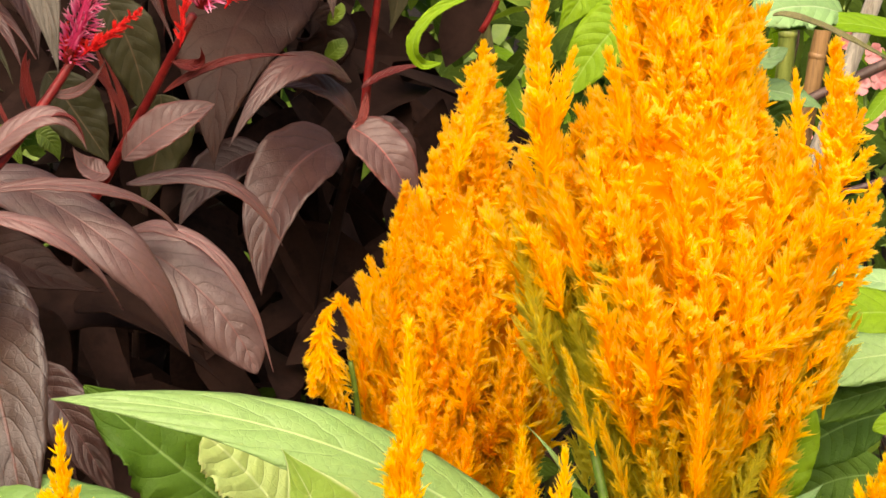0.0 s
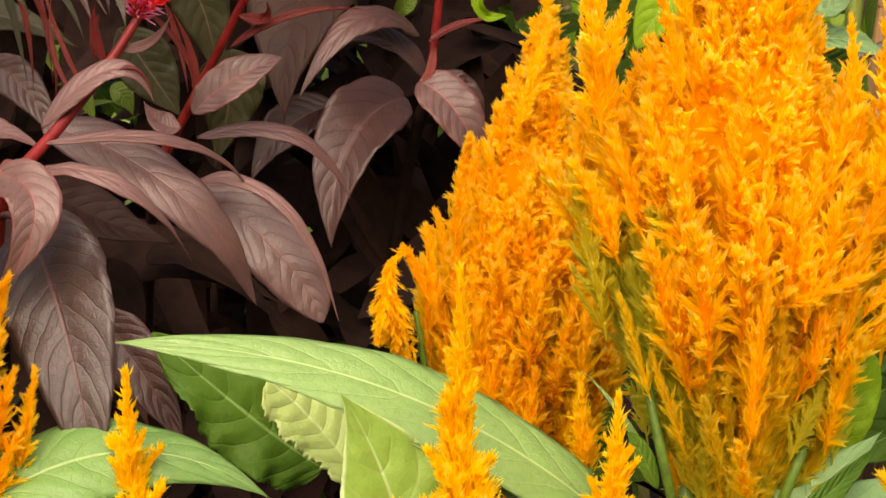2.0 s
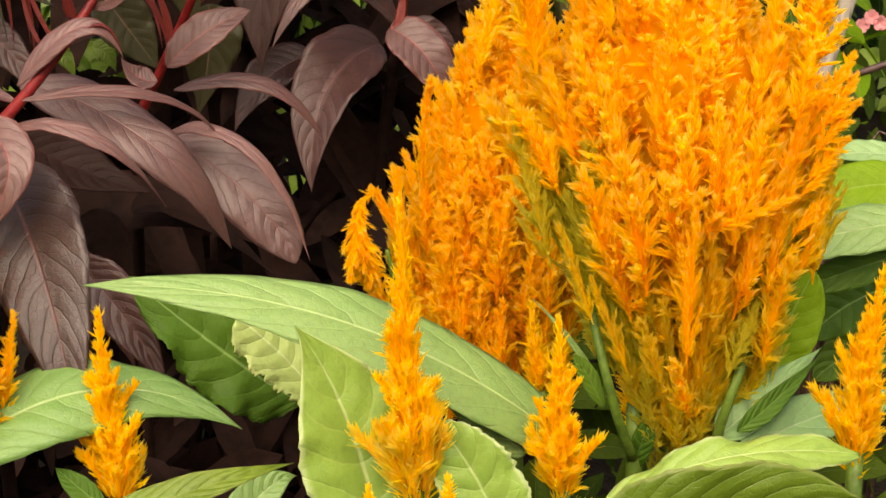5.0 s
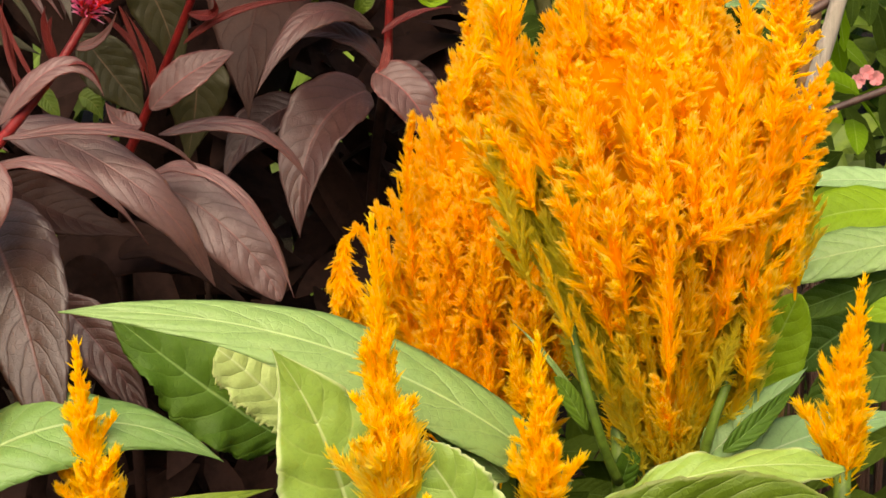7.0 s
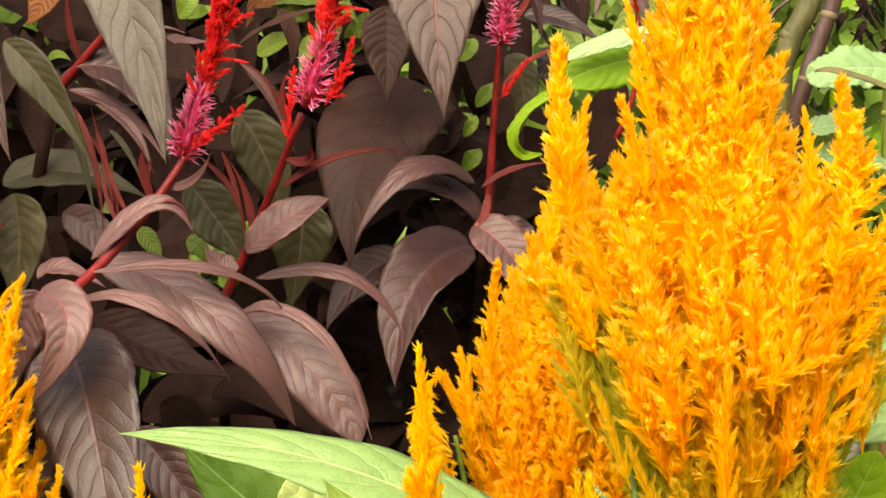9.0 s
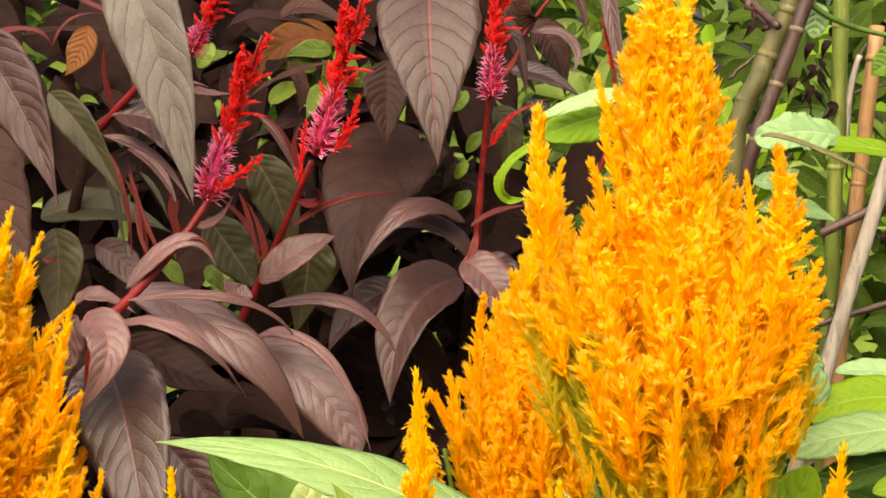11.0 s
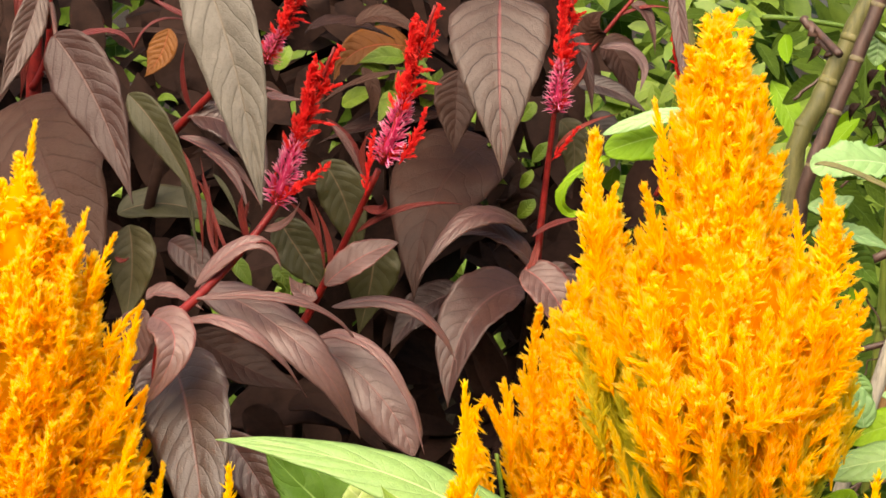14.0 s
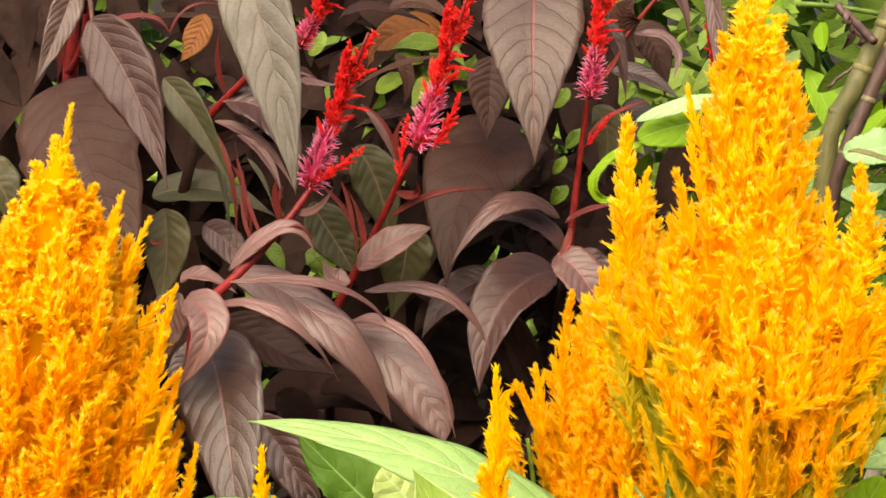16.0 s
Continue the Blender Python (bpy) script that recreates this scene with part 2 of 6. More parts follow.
def mesh_part(name, verts, faces, material, parent=None, label="", uvs=None, smooth=True):
    me = bpy.data.meshes.new(name)
    me.from_pydata([tuple(v) for v in verts], [], faces)
    if uvs is not None:
        idx = np.empty(len(me.loops), dtype=np.int32)
        me.loops.foreach_get("vertex_index", idx)
        me.uv_layers.new(name="UVMap").data.foreach_set("uv", np.asarray(uvs, dtype=np.float32)[idx].ravel())
    if smooth:
        me.polygons.foreach_set("use_smooth", [True] * len(me.polygons))
    me.materials.append(material)
    ob = place(new(name, me), parent)
    if label:
        tagged(ob, label)
    return ob


def thing(name, at, label, category, group=""):
    ob = new(name)
    ob.location, ob.empty_display_size = at, 0.02
    return tagged(ob, label, category, group)


def bend(p0, p1, p2, n):
    """Points on the curve from p0 through p1, one point or several, to p2."""
    if np.ndim(p1) == 2:
        k = np.array([p0, *p1, p2], float)
        k = np.concatenate([2 * k[:1] - k[1:2], k, 2 * k[-1:] - k[-2:-1]])
        u = np.linspace(0, len(k) - 3, n)
        i = np.minimum(u.astype(int), len(k) - 4)
        f = (u - i)[:, None]
        a, b, c, d = k[i], k[i + 1], k[i + 2], k[i + 3]
        return 0.5 * (2 * b + (c - a) * f + (2 * a - 5 * b + 4 * c - d) * f ** 2 + (3 * b - a - 3 * c + d) * f ** 3)
    p0, p1, p2 = (np.array(p, float) for p in (p0, p1, p2))
    c = 2 * p1 - 0.5 * (p0 + p2)
    t = np.linspace(0, 1, n)[:, None]
    return (1 - t) ** 2 * p0 + 2 * t * (1 - t) * c + t ** 2 * p2


def tube(points, radii, sides=8, knots=()):
    """Verts and faces of a round stalk along the points, with swollen knots."""
    points = np.asarray(points, float)
    tang = np.gradient(points, axis=0)
    tang /= np.linalg.norm(tang, axis=1)[:, None]
    ref = np.array([0.3, 1.0, 0.2]) if abs(tang[0] @ np.array([0, 0, 1.0])) > 0.6 else np.array([0, 0, 1.0])
    verts, faces = [], []
    for k, (p, t, r) in enumerate(zip(points, tang, radii)):
        a = np.cross(t, ref)
        a /= np.linalg.norm(a)
        b = np.cross(t, a)
        for j in range(sides):
            w = 2 * math.pi * j / sides
            verts.append(p + r * (math.cos(w) * a + math.sin(w) * b))
        if k:
            o = (k - 1) * sides
            faces += [(o + j, o + (j + 1) % sides, o + sides + (j + 1) % sides, o + sides + j) for j in range(sides)]
    m = len(points) * sides
    faces += [tuple(range(sides))[::-1], tuple(range(m - sides, m))]
    return verts, faces


def stalk(name, parent, p0, p1, p2, r0, r1, material, label="", n=14, wobble=0.0):
    pts = bend(p0, p1, p2, n)
    pts[1:-1] += rng.normal(0, wobble, (n - 2, 3)) if wobble else 0
    v, f = tube(pts, np.linspace(r0, r1, n))
    return mesh_part(name, v, f, material, parent, label)


def leaf(parent, base, mid, tip, width, normal, material, fold=0.25, cup=0.0, wave=0.06, curl=0.0, shape=(0.7, 1.35), label="", ragged=0.0, petiole=None, name="leaf", puff=0.036):
    """One blade along the curve base, mid, tip. normal: the way its upper face looks. fold: the valley along the midrib,
    cup: how far the sides bend back, wave: ruffled margins, ragged: bites out of the margin."""
    nu, nv = (64, 8) if ragged else (60, 6)
    veins = material.get("veins", 8)
    pts = bend(base, mid, tip, nu + 1)
    tang = np.gradient(pts, axis=0)
    tang /= np.linalg.norm(tang, axis=1)[:, None]
    a, b = shape
    top = (a / (a + b)) ** a * (b / (a + b)) ** b
    hint = np.array(normal, float)
    ph = rng.uniform(0, 6.28, 4)
    verts, uvs, faces = [], [], []
    for k in range(nu + 1):
        u = k / nu
        uu = min(max(u, 0.004), 0.996)
        half = 0.5 * width * (uu ** a) * ((1 - uu) ** b) / top
        s = np.cross(tang[k], hint)
        s /= np.linalg.norm(s)
        n = np.cross(s, tang[k])
        if curl:
            w = curl * (u - 0.3)
            s, n = math.cos(w) * s + math.sin(w) * n, math.cos(w) * n - math.sin(w) * s
        for j in range(-nv, nv + 1):
            v = j / nv
            h = half
            if ragged:
                h *= 1 - ragged * abs(v) * (0.5 + 0.5 * noise.noise(Vector((u * 9 + ph[0], np.sign(v) * 3, ph[1])))) - 0.55 * ragged * abs(v) ** 3 * (noise.noise(Vector((u * 34, np.sign(v) * 5, ph[2]))) + 0.8 * noise.noise(Vector((u * 80, np.sign(v) * 9, ph[3]))))
            else:
                h *= 1 + 0.015 * abs(v) * math.sin(u * 31 + ph[0] + 2 * np.sign(v)) + 0.010 * abs(v) * math.sin(u * 67 + ph[1])
            swell = abs(math.sin(math.pi * (u - 0.22 * abs(v) ** 1.35) * veins)) * puff * half * min(1, abs(v) * 3) * (1 - v * v)
            lift = fold * abs(v) * h - cup * v * v * h + swell
            lift += wave * half * v * v * math.sin(u * 15 + ph[2] + 1.3 * np.sign(v)) + 0.5 * wave * half * v * v * math.sin(u * 33 + ph[3])
            verts.append(pts[k] + s * (v * h) + n * lift)
            uvs.append((u, v))
    w = 2 * nv + 1
    for k in range(nu):
        for j in range(2 * nv):
            o = k * w + j
            faces.append((o, o + 1, o + w + 1, o + w))
    if petiole is not None:
        e = np.array(base, float)
        q = np.array(petiole, float)
        tv, tf = tube(bend(q, 0.5 * (q + e) + np.array([0, 0, 0.12]) * np.linalg.norm(q - e), e + tang[0] * 0.05 * width, 7), np.linspace(0.0016, 0.0010, 7), 6)
        o = len(verts)
        verts += tv
        uvs += [(0.02, 0.0)] * len(tv)
        faces += [tuple(i + o for i in f) for f in tf]
    ob = mesh_part(name, verts, faces, material, parent, label, uvs)
    so = ob.modifiers.new("thickness", "SOLIDIFY")
    so.thickness, so.offset = 0.00045, 0
    return ob


def floret_cluster(length, radius, count, size, slim, seed, lean=(62, 14), bendy=0.12, shape=0.75, core=0.4, jitter=0.3):
    """Verts, faces, uvs of one plume branch along z: pointed florets set in a spiral round a tapering core."""
    r = np.random.default_rng(seed)
    t = ((np.arange(count) + r.uniform(0, 1, count)) / count) ** 0.9
    t[-3:] = 0.985
    phi = np.arange(count) * 2.39996 + r.uniform(-0.5, 0.5, count)
    rad = radius * np.clip(1 - t, 0.0, 1) ** shape * np.minimum(1, 0.3 + t / 0.22)
    bx, by = bendy * length * t ** 2, 0.4 * bendy * length * t ** 2 * r.uniform(-1, 1)
    ang = np.radians(lean[0] + (lean[1] - lean[0]) * t + r.normal(0, 20, count))
    L = size * (1.0 - 0.35 * t) * r.uniform(0.7, 1.3, count)
    out = np.stack([np.cos(phi), np.sin(phi), 0 * phi], 1)
    up = np.array([0, 0, 1.0])
    d = out * np.sin(ang)[:, None] + up * np.cos(ang)[:, None]
    p = np.stack([bx, by, t * length], 1) + out * (rad * 0.45)[:, None]
    reach = np.maximum(rad * 0.6, 0.0)[:, None]
    side = np.cross(d, up) + 1e-6
    side /= np.linalg.norm(side, axis=1)[:, None]
    nn = np.cross(side, d)
    tipbend = (r.normal(0.25, jitter, count))[:, None] * nn + r.normal(0, jitter * 0.7, count)[:, None] * side
    w = slim * r.uniform(0.7, 1.25, count)[:, None]
    base, mid, end = p, p + d * (L[:, None] * 0.5 + reach * 0.5), p + d * (L[:, None] + reach) + tipbend * L[:, None] * 0.3
    verts, uvs, faces = np.empty((count * 5, 3)), np.empty((count * 5, 2)), []
    tone = r.uniform(0, 1, count)
    verts[0::5], verts[4::5] = base, end
    uvs[0::5], uvs[4::5] = np.stack([0 * tone, tone], 1), np.stack([0 * tone + 1, tone], 1)
    for j in range(3):
        q = 2.0944 * j
        verts[1 + j::5] = mid + (math.cos(q) * side + math.sin(q) * nn * 0.7) * w
        uvs[1 + j::5] = np.stack([0 * tone + 0.5, tone], 1)
    for k in range(count):
        o = 5 * k
        for j in range(3):
            i = (j + 1) % 3
            faces += [(o, o + 1 + i, o + 1 + j), (o + 1 + j, o + 1 + i, o + 4)]
    m = 9
    tt = np.linspace(0, 0.96, m)
    cv, cf = tube(np.stack([bendy * length * tt ** 2, 0 * tt, tt * length], 1), np.maximum(core * radius * (1 - tt) ** shape * np.minimum(1, 0.25 + tt / 0.3), 0.0006), 6)
    o = len(verts)
    verts = np.concatenate([verts, np.array(cv)])
    uvs = np.concatenate([uvs, np.tile([[0.12, 0.5]], (len(cv), 1))])
    faces += [tuple(i + o for i in f) for f in cf]
    return verts, faces, uvs


def cluster_mesh(name, material, *args, **kw):
    v, f, uv = floret_cluster(*args, **kw)
    ob = mesh_part(name, v, f, material, None, "", uv, smooth=False)
    me = ob.data
    bpy.data.objects.remove(ob)
    return me


def feather(length, radius, barbs, per, size, slim, seed, bendy=0.1, spread=(34, 14), shape=0.6, lean=20.0):
    """Verts, faces, uvs of one plume branch along z: a tapering core with curved barbs in a spiral, each barb set with small folded bracts."""
    r = np.random.default_rng(seed)
    t = 0.04 + 0.93 * ((np.arange(barbs) + r.uniform(0, 0.8, barbs)) / barbs) ** 0.95
    phi = np.arange(barbs) * 2.39996 + r.uniform(-0.5, 0.5, barbs)
    by = 0.5 * bendy * r.uniform(-1, 1)
    root = np.stack([bendy * t ** 2, by * t ** 2, t], 1) * length
    ang = np.radians(spread[0] + (spread[1] - spread[0]) * t + r.normal(0, 6, barbs))
    out = np.stack([np.cos(phi), np.sin(phi), 0 * phi], 1)
    up = np.array([0.0, 0.0, 1.0])
    way = out * np.sin(ang)[:, None] + up * np.cos(ang)[:, None]
    reach = radius / np.sin(np.radians(spread[0])) * np.clip(1 - t, 0.02, 1) ** shape * np.minimum(1, 0.45 + t / 0.3) * r.uniform(0.75, 1.25, barbs)
    curl = r.normal(0.10, 0.22, barbs)
    i = np.repeat(np.arange(barbs), per)
    n = barbs * per
    q = np.tile((np.arange(per) + 0.5) / per, barbs)
    side = np.cross(way, up) + 1e-6
    side /= np.linalg.norm(side, axis=1)[:, None]
    nn = np.cross(side, way)
    p = root[i] + way[i] * (reach[i] * q)[:, None] + nn[i] * (curl[i] * reach[i] * q ** 2)[:, None]
    az = np.tile(np.arange(per) * 2.39996, barbs) + r.uniform(-0.6, 0.6, n)
    tilt = np.radians(np.abs(r.normal(lean, 9, n)) * (1.1 - 0.55 * q))
    d0 = way[i] + nn[i] * (2 * curl[i] * q)[:, None]
    d0 /= np.linalg.norm(d0, axis=1)[:, None]
    off = side[i] * np.cos(az)[:, None] + nn[i] * np.sin(az)[:, None]
    d = d0 * np.cos(tilt)[:, None] + off * np.sin(tilt)[:, None]
    long = (size * r.uniform(0.75, 1.25, n) * (1 - 0.15 * q) * (1 - 0.3 * t[i]))[:, None]
    wide = (slim * r.uniform(0.7, 1.3, n))[:, None]
    s = np.cross(d, off)
    s /= np.linalg.norm(s, axis=1)[:, None]
    f = np.cross(s, d)
    verts, uvs = np.empty((n * 4, 3)), np.empty((n * 4, 2))
    mid = p + d * long * 0.36 + f * wide * 0.55
    verts[0::4], verts[1::4], verts[2::4] = p, mid + s * wide, mid - s * wide
    verts[3::4] = p + d * long + f * long * r.normal(-0.06, 0.12, n)[:, None] + s * long * r.normal(0, 0.08, n)[:, None]
    tone = np.repeat(r.uniform(0, 1, barbs), per) * 0.5 + r.uniform(0, 0.5, n)
    for k, (c, e) in enumerate(((0.0, 0.30), (0.38, 0.30), (0.38, 0.30), (0.72, 0.28))):
        uvs[k::4] = np.stack([c + e * q, tone], 1)
    faces = []
    for o in range(0, 4 * n, 4):
        faces += [(o, o + 1, o + 3), (o, o + 3, o + 2)]
    tt = np.linspace(0, 0.97, 9)
    cv, cf = tube(np.stack([bendy * tt ** 2, by * tt ** 2, tt], 1) * length, np.maximum(0.30 * radius * (1 - tt) ** shape * np.minimum(1, 0.15 + 2.2 * tt), 0.0004), 6)
    o = len(verts)
    verts = np.concatenate([verts, np.array(cv)])
    uvs = np.concatenate([uvs, np.tile([[0.10, 0.5]], (len(cv), 1))])
    return verts, faces + [tuple(j + o for j in g) for g in cf], uvs


def feather_mesh(name, material, *args, **kw):
    v, f, uv = feather(*args, **kw)
    ob = mesh_part(name, v, f, material, None, "", uv, smooth=False)
    me = ob.data
    bpy.data.objects.remove(ob)
    return me


BRANCH = [feather_mesh("plume_branch", M_YELLOW, 0.05, 0.0080, 40, 17, 0.0068, 0.00068, 11 + k, bendy=0.02 + 0.02 * k) for k in range(8)]
TALL = [feather_mesh("plume_spire", M_YELLOW, 0.08, 0.0092, 70, 17, 0.0068, 0.00068, 41 + k, bendy=0.02 + 0.03 * k, spread=(32, 12)) for k in range(4)]


def set_branch(parent, mesh, base, way, length, girth=1.0, age=0.0, spin=None, name="branch", unit=0.05):
    way = Vector(way).normalized()
    q = way.to_track_quat("Z", "Y") @ Euler((0, 0, rng.uniform(0, 6.28) if spin is None else spin)).to_quaternion()
    ob = new(name, mesh)
    place(ob, parent)
    g = girth * (0.5 + 0.5 * length / unit)
    ob.matrix_basis = Matrix.LocRotScale(Vector(base), q, (g, g, length / unit))
    ob.color = (min(max(age, 0), 1), 0, 0, 1)
    return tagged(ob, kind="stuff")


def plume(plant, base, height, profile, lean=(0, 0), count=150, branch=0.05, girth=1.0, fade=0.4, fade_side=0.0, tilt=(11, 31), label="", core=0.52):
    """A feathery flower head: a stalk inside and branches whose tips lie on the turned outline profile [(share of height, radius)]."""
    base = np.array(base, float)
    axis = np.array([lean[0], lean[1], 1.0])
    hs, rs = np.array(profile).T
    z = np.linspace(0, 1, 16)
    v, f = tube(base + axis * (z * height)[:, None], np.maximum(np.interp(z, hs, rs), 0.002) * np.where(z < 0.12, 0.35, core), 14)
    head = mesh_part("plume", v, f, M_YELLOW, plant, label, uvs=np.tile([[0.1, 0.5]], (len(v), 1)))
    head.color = (0.1, 0, 0, 1)
    grid = np.linspace(0, 1, 200)
    area = np.cumsum(np.interp(grid, hs, rs) + 0.006)
    area /= area[-1]
    for k in range(count):
        h = float(np.interp((k + rng.uniform(0, 1)) / count, area, grid))
        r = float(np.interp(h, hs, rs)) * (0.96 if k % 3 else 0.72) * rng.uniform(0.9, 1.07)
        a = k * 2.39996 + rng.uniform(-0.3, 0.3)
        out = np.array([math.cos(a), math.sin(a), 0])
        t = math.radians(tilt[1] + (tilt[0] - tilt[1]) * h + rng.normal(0, 7 if h < 0.55 else 4))
        way = out * math.sin(t) + np.array([lean[0], lean[1], 1]) * math.cos(t)
        way /= np.linalg.norm(way)
        ln = branch * rng.uniform(0.75, 1.25) * (1.0 + 0.35 * h if h < 0.9 else 0.9)
        end = base + axis * (h * height) + out * r
        flank = min(1, max(0, abs(out[0]) - (0.68 if out[0] < 0 else 0.74)) / 0.2)
        age = fade * max(0, 1 - h / 0.46) + fade_side * min(1, max(0, 2.2 - abs(h - 0.29) * 9)) * flank + rng.normal(0, 0.06)
        slim = 0.7 if fade_side and flank > 0.5 and 0.1 < h < 0.46 else 1.0
        set_branch(head, BRANCH[int(rng.integers(len(BRANCH)))], end - way * ln, way, ln, girth * slim * rng.uniform(0.85, 1.15), age)
    inner = (count * 2) // 3
    for k in range(inner):
        h = float(np.interp((k + rng.uniform(0, 1)) / inner, area, grid))
        r = float(np.interp(h, hs, rs)) * rng.uniform(0.55, 0.75)
        a = k * 2.39996 + 1.1 + rng.uniform(-0.4, 0.4)
        out = np.array([math.cos(a), math.sin(a), 0])
        way = out * rng.uniform(0.15, 0.5) + np.array([lean[0], lean[1], 0.9])
        way /= np.linalg.norm(way)
        ln = branch * rng.uniform(0.5, 0.75)
        set_branch(head, BRANCH[int(rng.integers(len(BRANCH)))], base + axis * (h * height) + out * r - way * ln * 0.7, way, ln, girth * 1.2, fade * max(0, 1 - h / 0.45) + fade_side * 0.6 * (abs(out[0]) > 0.75 and 0.1 < h < 0.48))
    return head


SHORT = [feather_mesh("side_tuft", M_YOUNG, 0.02, 0.0038, 12, 13, 0.0055, 0.00044, 131 + k, bendy=0.1 + 0.06 * k, spread=(30, 10)) for k in range(4)]


def small_plume(plant, base, tip, radius, fade=0.3, n=30, label=""):
    """A young narrow spike: one tapering spire of upright florets with short flaring tufts round its lower half."""
    base, tip = np.array(base, float), np.array(tip, float)
    way = tip - base
    h = float(np.linalg.norm(way))
    way /= h
    v, f, uv = floret_cluster(0.97 * h, 0.46 * radius, int(150 + 2600 * h), min(0.0070, 0.35 * h), 0.0006, int(rng.integers(9999)), lean=(32, 6), bendy=0.02, shape=0.85, jitter=0.45)
    m = Matrix.LocRotScale(Vector(base), Vector(way).to_track_quat("Z", "Y"), None)
    head = mesh_part("plume", [m @ Vector(p) for p in v], f, M_YOUNG, plant, label, uv, smooth=False)
    head.color = (0.05, 0, 0, 1)
    tagged(head, kind="stuff")
    for k in range(n):
        s = (k + 0.5) / n
        a = k * 2.39996 + rng.uniform(-0.4, 0.4)
        q = np.array([math.cos(a), math.sin(a), 0.0])
        spread = rng.uniform(0.22, 0.46) * (1 - 0.5 * s)
        d = q * spread + way
        d /= np.linalg.norm(d)
        ln = min(0.025, h * 0.27) * rng.uniform(0.7, 1.15) * (1.1 - 0.7 * s)
        p = base + way * h * (0.08 + 0.64 * s) + q * radius * 0.3 * min(1, 0.45 + 2.5 * s) * (1 - s)
        set_branch(head, SHORT[int(rng.integers(4))], p, d, ln, 1.1 * (ln / 0.02) / (0.5 + 0.5 * ln / 0.02), fade * (1 - s) ** 2, unit=0.02, name="tuft")
    return head


RED = [feather_mesh("red_branch", M_RED, 0.05, 0.0058, 28, 13, 0.0046, 0.00074, 71 + k, bendy=0.06 + 0.06 * k, spread=(38, 16)) for k in range(4)]
PINK = [cluster_mesh("magenta_branch", M_PINK, 0.03, 0.0060, 230, 0.0046, 0.00058, 91 + k, lean=(82, 50), bendy=0.02, shape=0.35, jitter=0.2) for k in range(2)]


def red_spike(plant, base, mid, tip, side=15, label="crimson spike with magenta lower florets", g=1.0):
    """A crimson flower spike whose lower third has opened magenta."""
    pts = bend(base, mid, tip, 12)
    v, f = tube(pts, np.linspace(0.0022, 0.0008, 12))
    head = mesh_part("flower_spike", v, f, M_REDSTEM, plant, label)
    h = float(np.linalg.norm(pts[-1] - pts[0]))
    a, b = pts[4] - pts[0], pts[-1] - pts[4]
    set_branch(head, PINK[int(rng.integers(2))], pts[0], a, np.linalg.norm(a) * 1.1, 1.0 * g, 0.0, unit=0.03, name="magenta_tuft")
    set_branch(head, RED[1], pts[3], pts[8] - pts[3], np.linalg.norm(pts[8] - pts[3]) * 1.25, 1.55 * g, 0.0, spin=2.0)
    set_branch(head, RED[2], pts[7], pts[-1] - pts[7], np.linalg.norm(pts[-1] - pts[7]), 1.45 * g, 0.0, spin=0.5)
    for k in range(side):
        w = k * 2.4 + rng.uniform(-0.4, 0.4)
        d = np.array([math.cos(w) * 0.5, math.sin(w) * 0.5, 0.0]) + (pts[8] - pts[3]) / np.linalg.norm(pts[8] - pts[3])
        set_branch(head, RED[k % 4], pts[0 if k < 2 else 4 + k % 5], d, h * rng.uniform(0.12, 0.21), 0.9 * g, 0.0)
    return head


# ---- ground ----
nx = 60
gx = np.sign(np.linspace(-1, 1, nx + 1)) * np.abs(np.linspace(-1, 1, nx + 1)) ** 4 * 400
gv = [(x, y + 0.8, 0.012 * noise.noise(Vector((x * 9, y * 9, 0))) - 0.012) for y in gx for x in gx]
gf = [(j * (nx + 1) + i, j * (nx + 1) + i + 1, (j + 1) * (nx + 1) + i + 1, (j + 1) * (nx + 1) + i) for j in range(nx) for i in range(nx)]
tagged(mesh_part("ground", gv, gf, M_SOIL), "near-black garden soil under the plants", "ground", kind="structure")

# ---- yellow plume flowers ----
plant_main = thing("plumed_celosia", (0.1137, 0.5850, 0.0000), "tall golden-yellow plumed celosia in full bloom, olive-green at its base", "flower", "yellow celosias")
head = plume(plant_main, (0.1137, 0.5850, 0.3994), 0.2661, [(0, 0.004), (0.05, 0.009), (0.12, 0.021), (0.19, 0.035), (0.25, 0.043), (0.367, 0.053), (0.454, 0.06), (0.54, 0.064), (0.6, 0.049), (0.65, 0.032), (0.7, 0.026), (0.8, 0.0225), (0.89, 0.018), (0.95, 0.013), (1, 0.004)], lean=(-0.0569, 0.0564), count=320, branch=0.042, girth=0.95, fade=1.15, fade_side=1.1)
foot = np.array([0.1125, 0.5780, 0.4030])
for k in range(34):
    a = k * 2.39996
    out = np.array([math.cos(a), math.sin(a), 0])
    h = rng.uniform(0.24, 0.46)
    end = np.array([0.1137 - 0.0151 * h, 0.585 + 0.015 * h, 0.3994 + 0.2661 * h]) + out * np.interp(h, (0.15, 0.25, 0.367, 0.46), (0.030, 0.043, 0.053, 0.060)) * rng.uniform(0.80, 1.0)
    at = foot + out * 0.006
    set_branch(head, TALL[k % 4], at, end - at, np.linalg.norm(end - at), 0.62, 0.34 + 0.48 * abs(out[0]) + rng.normal(0, 0.12), name="arm", unit=0.08)
set_branch(head, TALL[1], (0.0521, 0.5750, 0.5469), (-0.0084, 0.0100, 0.0669), 0.0682, 1.3, 0.0, spin=3.0, name="spire", unit=0.08)
set_branch(head, BRANCH[3], (0.0511, 0.5700, 0.5643), (0.0046, 0.0000, 0.0285), 0.0289, 0.7, 0.0, spin=0.0, name="spire", unit=0.05)
